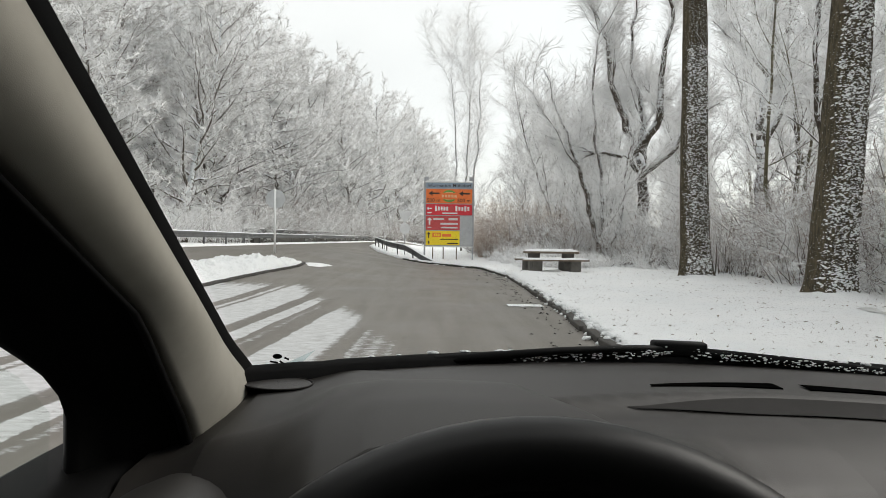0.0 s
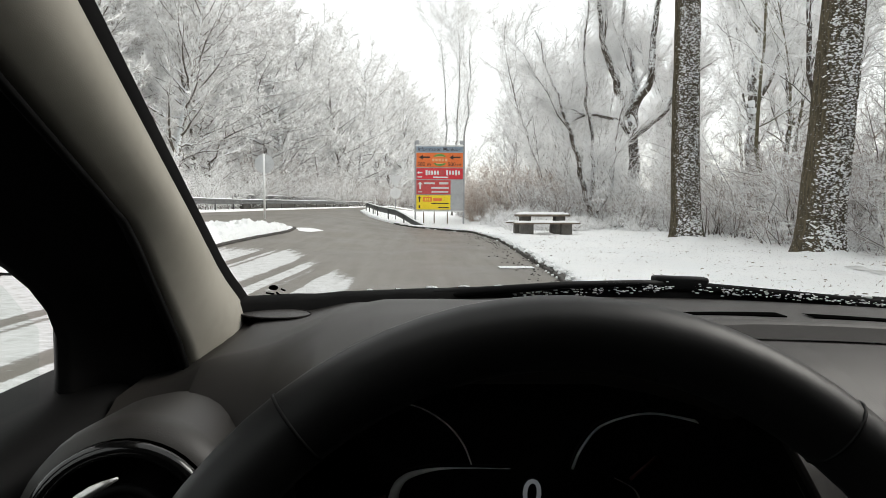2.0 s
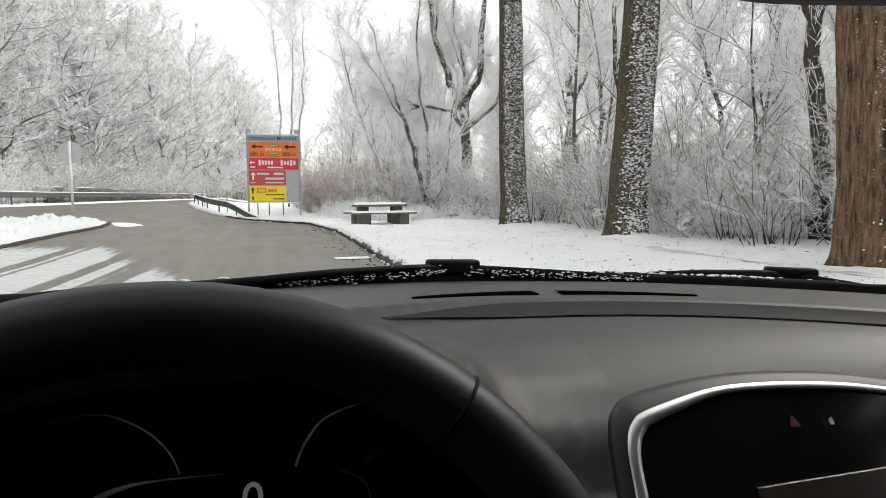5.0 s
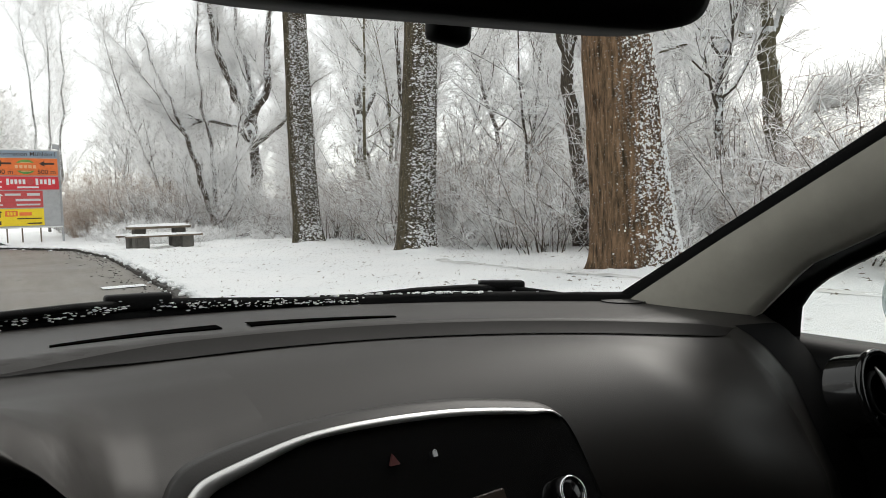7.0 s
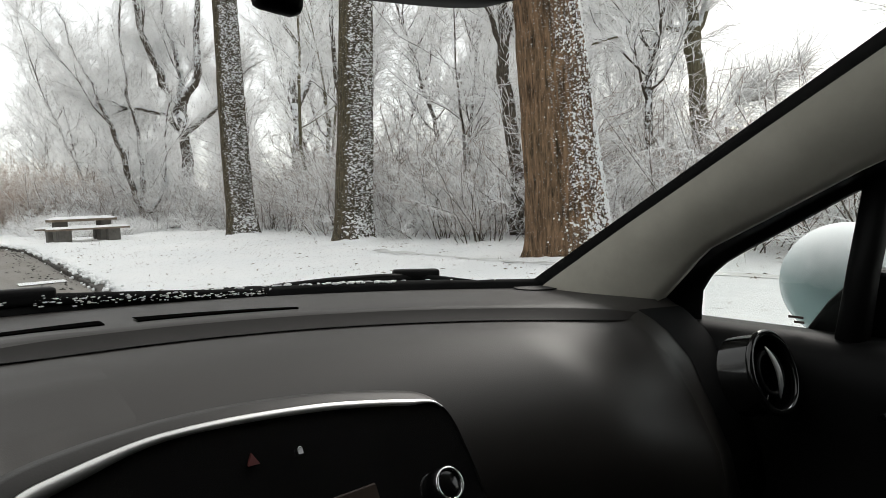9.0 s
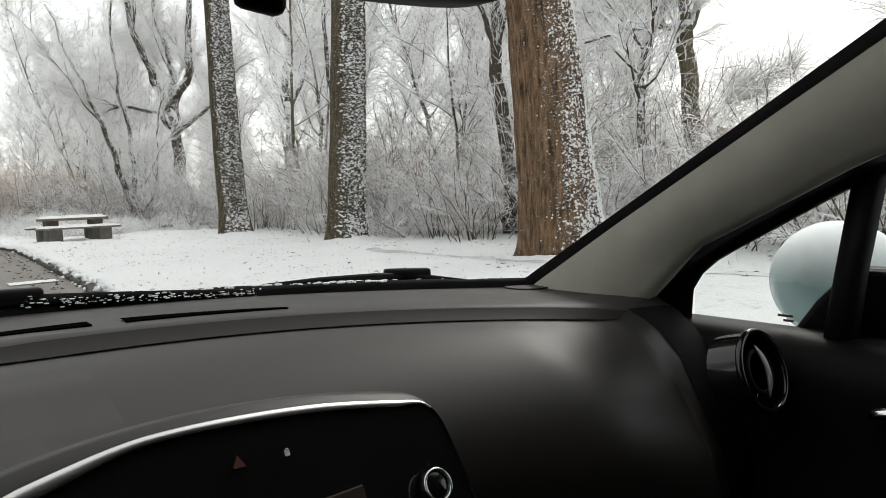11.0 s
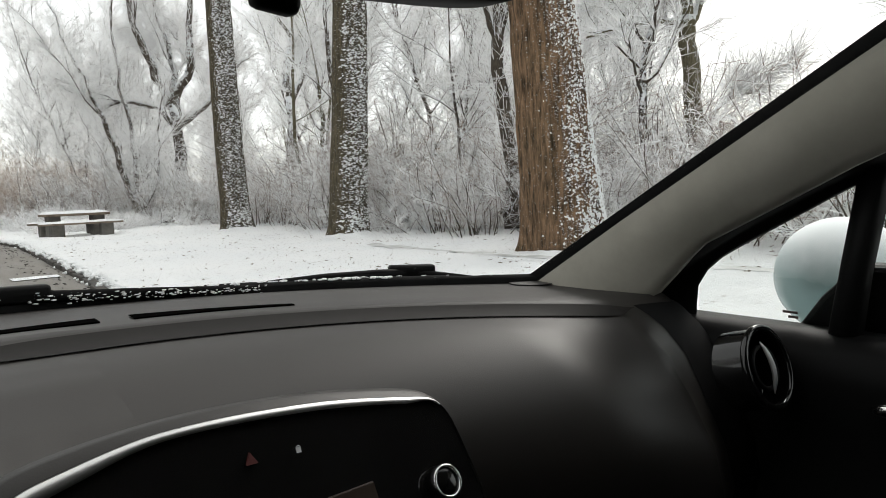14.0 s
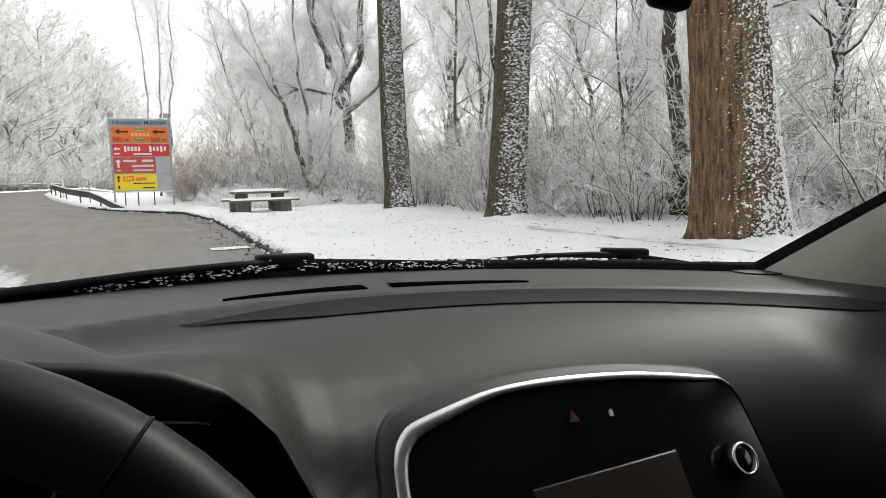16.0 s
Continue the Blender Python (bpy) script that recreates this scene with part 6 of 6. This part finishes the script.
panel_part(0.66, hw, 0.84, 1.65, alu_mat, "blank grey panel")

# ---- road signs ----
ys_ = thing("road_sign", Matrix.Translation((-2.93, 41, hgt(-2.93, 41))), "give-way triangle over a round plate on a post", "road sign")
b0 = hgt(-2.93, 41)
acc = Acc()
acc.tube([Vector((0, 0, -0.2)), Vector((0, 0, 2.95 - b0))], [0.035, 0.035], 12)
part("post", acc, galv_mat, ys_, "grey steel post")
acc = Acc()
acc.slab([(-0.45, -0.045, 2.93 - b0), (0.45, -0.045, 2.93 - b0), (0.02, -0.045, 2.18 - b0), (-0.02, -0.045, 2.18 - b0)], (0, 0.012, 0))
part("triangle_plate", acc, white_mat, ys_, "pale grey triangular plate", False, 0.004)
acc = Acc()
acc.slab([(0.33 * math.cos(a), -0.045, 1.86 - b0 + 0.33 * math.sin(a)) for a in np.linspace(0, 2 * math.pi, 40, endpoint=False)], (0, 0.012, 0))
part("round_plate", acc, white_mat, ys_, "pale round plate", False)

rs_ = thing("road_sign", pose(-7.17, 25.6, hgt(-7.17, 25.6), 0, 0, 0), "round road sign seen edge-on from behind on a grey post", "road sign")
b0 = hgt(-7.17, 25.6)
acc = Acc()
acc.tube([Vector((0, 0, -0.2)), Vector((0, 0, 2.98 - b0))], [0.04, 0.04], 12)
part("post", acc, white_mat, rs_, "grey steel post")
for w, yy in ((0.36, 0.05),):
    acc = Acc()
    acc.slab([(w * math.cos(a), yy, 2.62 - b0 + 0.36 * math.sin(a)) for a in np.linspace(0, 2 * math.pi, 40, endpoint=False)], (0, 0.012, 0))
    part("round_plate", acc, sign_back_mat, rs_, "grey back of a round plate", False)
mk = thing("marker_post", Matrix.Translation((-4.6, 47, hgt(-4.6, 47))), "white roadside marker post", "marker post")
acc = Acc()
acc.box((0, 0, 0.6), (0.1, 0.1, 1.3))
part("body", acc, white_mat, mk, "", False, 0.02)


# ---- guard rails ----
def guard_rail(name, pts, tops, label):
    t = thing(name, Matrix.Translation((pts[0][0], pts[0][1], hgt(*pts[0]))), label, "guard rail")
    o = Vector((pts[0][0], pts[0][1], hgt(*pts[0])))
    line = [(Vector((x, y, hgt(x, y))) - o, h) for (x, y), h in zip(pts, tops)]
    acc, cap = Acc(), Acc()
    rows = []
    for dz, dn in ((0.0, 0.0), (-0.06, 0.05), (-0.11, 0.06), (-0.155, 0.0), (-0.20, 0.06), (-0.25, 0.05), (-0.31, 0.0)):
        row = []
        for i, (p, h) in enumerate(line):
            d = line[min(i + 1, len(line) - 1)][0] - line[max(i - 1, 0)][0]
            nn = Vector((d.y, -d.x, 0)).normalized()
            row.append(p + nn * dn + Vector((0, 0, h + dz)))
        rows.append(row)
    acc.grid(rows)
    part("beam", acc, rail_mat, t, "corrugated galvanised beam")
    rows = []
    for a in (-0.05, -0.03, 0.03, 0.07):
        row = []
        for i, (p, h) in enumerate(line):
            d = line[min(i + 1, len(line) - 1)][0] - line[max(i - 1, 0)][0]
            nn = Vector((d.y, -d.x, 0)).normalized()
            row.append(p + nn * a + Vector((0, 0, h + (0.05 if abs(a) < 0.04 else 0.0))))
        rows.append(row)
    cap.grid(rows)
    part("snow_cap", cap, snow_mat, t, "strip of snow on the beam")
    for i, (p, h) in enumerate(line):
        if h > 0.25 and i % 2 == 0:
            pa = Acc()
            pa.box(p + Vector((0, 0.05, h / 2 - 0.1)), (0.07, 0.09, h + 0.1))
            part("post", pa, rail_mat, t, "", False, 0.006)
    return t


yl = np.arange(14, 100, 1.9)
guard_rail("guard_rail", [(left_x(y) - 0.75, y) for y in yl], [0.78] * len(yl), "long galvanised guard rail topped with snow")
yr = np.linspace(33.2, 53, 13)
guard_rail("guard_rail", [(lerp(y, (33, 36, 42, 53), (-0.95, -2.15, -4.0, -5.75)), y) for y in yr], [0.06, 0.32, 0.6] + [0.75] * 10, "guard rail ramping down to the ground, snow on top")
yb = np.arange(48.3, 85.1, 1.8)
bridge = guard_rail("bridge_parapet", [(left_x(y) - 2.0, y) for y in yb], [1.18] * len(yb), "higher railing behind the guard rail with snow on top")

# low masonry wall behind the guard rail
wall = Acc()
yw = np.arange(49.3, 86.6, 0.95)
for ya, yb_ in zip(yw, yw[1:]):
    wall.slab([(left_x(ya) - 1.55, ya, hgt(left_x(ya), ya) + 0.02), (left_x(yb_) - 1.55, yb_ - 0.02, hgt(left_x(yb_), yb_) + 0.02), (left_x(yb_) - 1.55, yb_ - 0.02, hgt(left_x(yb_), yb_) + 0.66), (left_x(ya) - 1.55, ya, hgt(left_x(ya), ya) + 0.66)], (-0.25, 0, 0))
structure("bridge_wall", wall, concrete_mat, "low weathered dark concrete wall behind the guard rail", "wall", False, 0.01)

# ---- picnic table ----
table = thing("picnic_table", pose(2.95, 24.4, 0.10, 0, 0, 4), "concrete and timber picnic table with benches under snow", "picnic table")


def plank_top(name, y, z, ln, w, th, snow_h, label):
    acc = Acc()
    acc.box((0, y, z), (ln, w, th))
    pl = part(name, acc, wood_mat, table, label, False, 0.01)
    acc = Acc()
    rows = []
    for k in np.linspace(-1, 1, 7):
        rows.append([(ln / 2 * x * 1.01, y + w / 2 * k * 1.02, z + th / 2 - 0.005 + snow_h * (1 - abs(k) ** 6) * (1 - abs(x) ** 14) * (1 + 0.25 * noise.noise(Vector((x * 4, k, z * 7))))) for x in np.linspace(-1, 1, 30)])
    acc.grid(rows)
    part("snow_layer", acc, snow_mat, pl, "layer of snow")


plank_top("tabletop", 0.0, 0.67, 1.86, 0.70, 0.08, 0.08, "thick timber tabletop")
plank_top("bench_seat", -0.68, 0.40, 2.3, 0.32, 0.06, 0.06, "timber bench seat")
plank_top("bench_seat", 0.68, 0.40, 2.3, 0.32, 0.06, 0.06, "timber bench seat")
for x in (-0.62, 0.62):
    acc = Acc()
    acc.box((x, 0, 0.30), (0.34, 0.45, 0.68))
    part("table_support", acc, concrete_mat, table, "concrete block support", False, 0.015)
    for y in (-0.68, 0.68):
        acc = Acc()
        acc.box((x * 1.1, y, 0.16), (0.36, 0.28, 0.44))
        part("bench_support", acc, concrete_mat, table, "concrete block support", False, 0.015)

# ---- kerb stones ----
kerb = thing("kerb", Matrix(), "low dark kerb of separate wet stones", "kerb", "", "structure")
y = 2.0
rng = random.Random(2)
stone = Acc()
stone.box((0, 0, 0), (0.13, 0.97, 0.20))
stone_me = stone.mesh("kerb_stone", kerb_mat, False, 0.018)
while y < 36:
    x, x2 = kerb_x(y), kerb_x(y + 0.6)
    k = part("kerb_stone", stone_me, kerb_mat, kerb)
    ang = math.degrees(math.atan2(-(x2 - x), 0.6))
    k.matrix_basis = pose(x + 0.05 + rng.gauss(0, 0.008), y + 0.2, hgt(x, y) - 0.03 + rng.gauss(0, 0.008), rng.gauss(0, 0.8), rng.gauss(0, 2), ang)
    y += 1.0 * max(0.35, math.cos(radians(ang)))
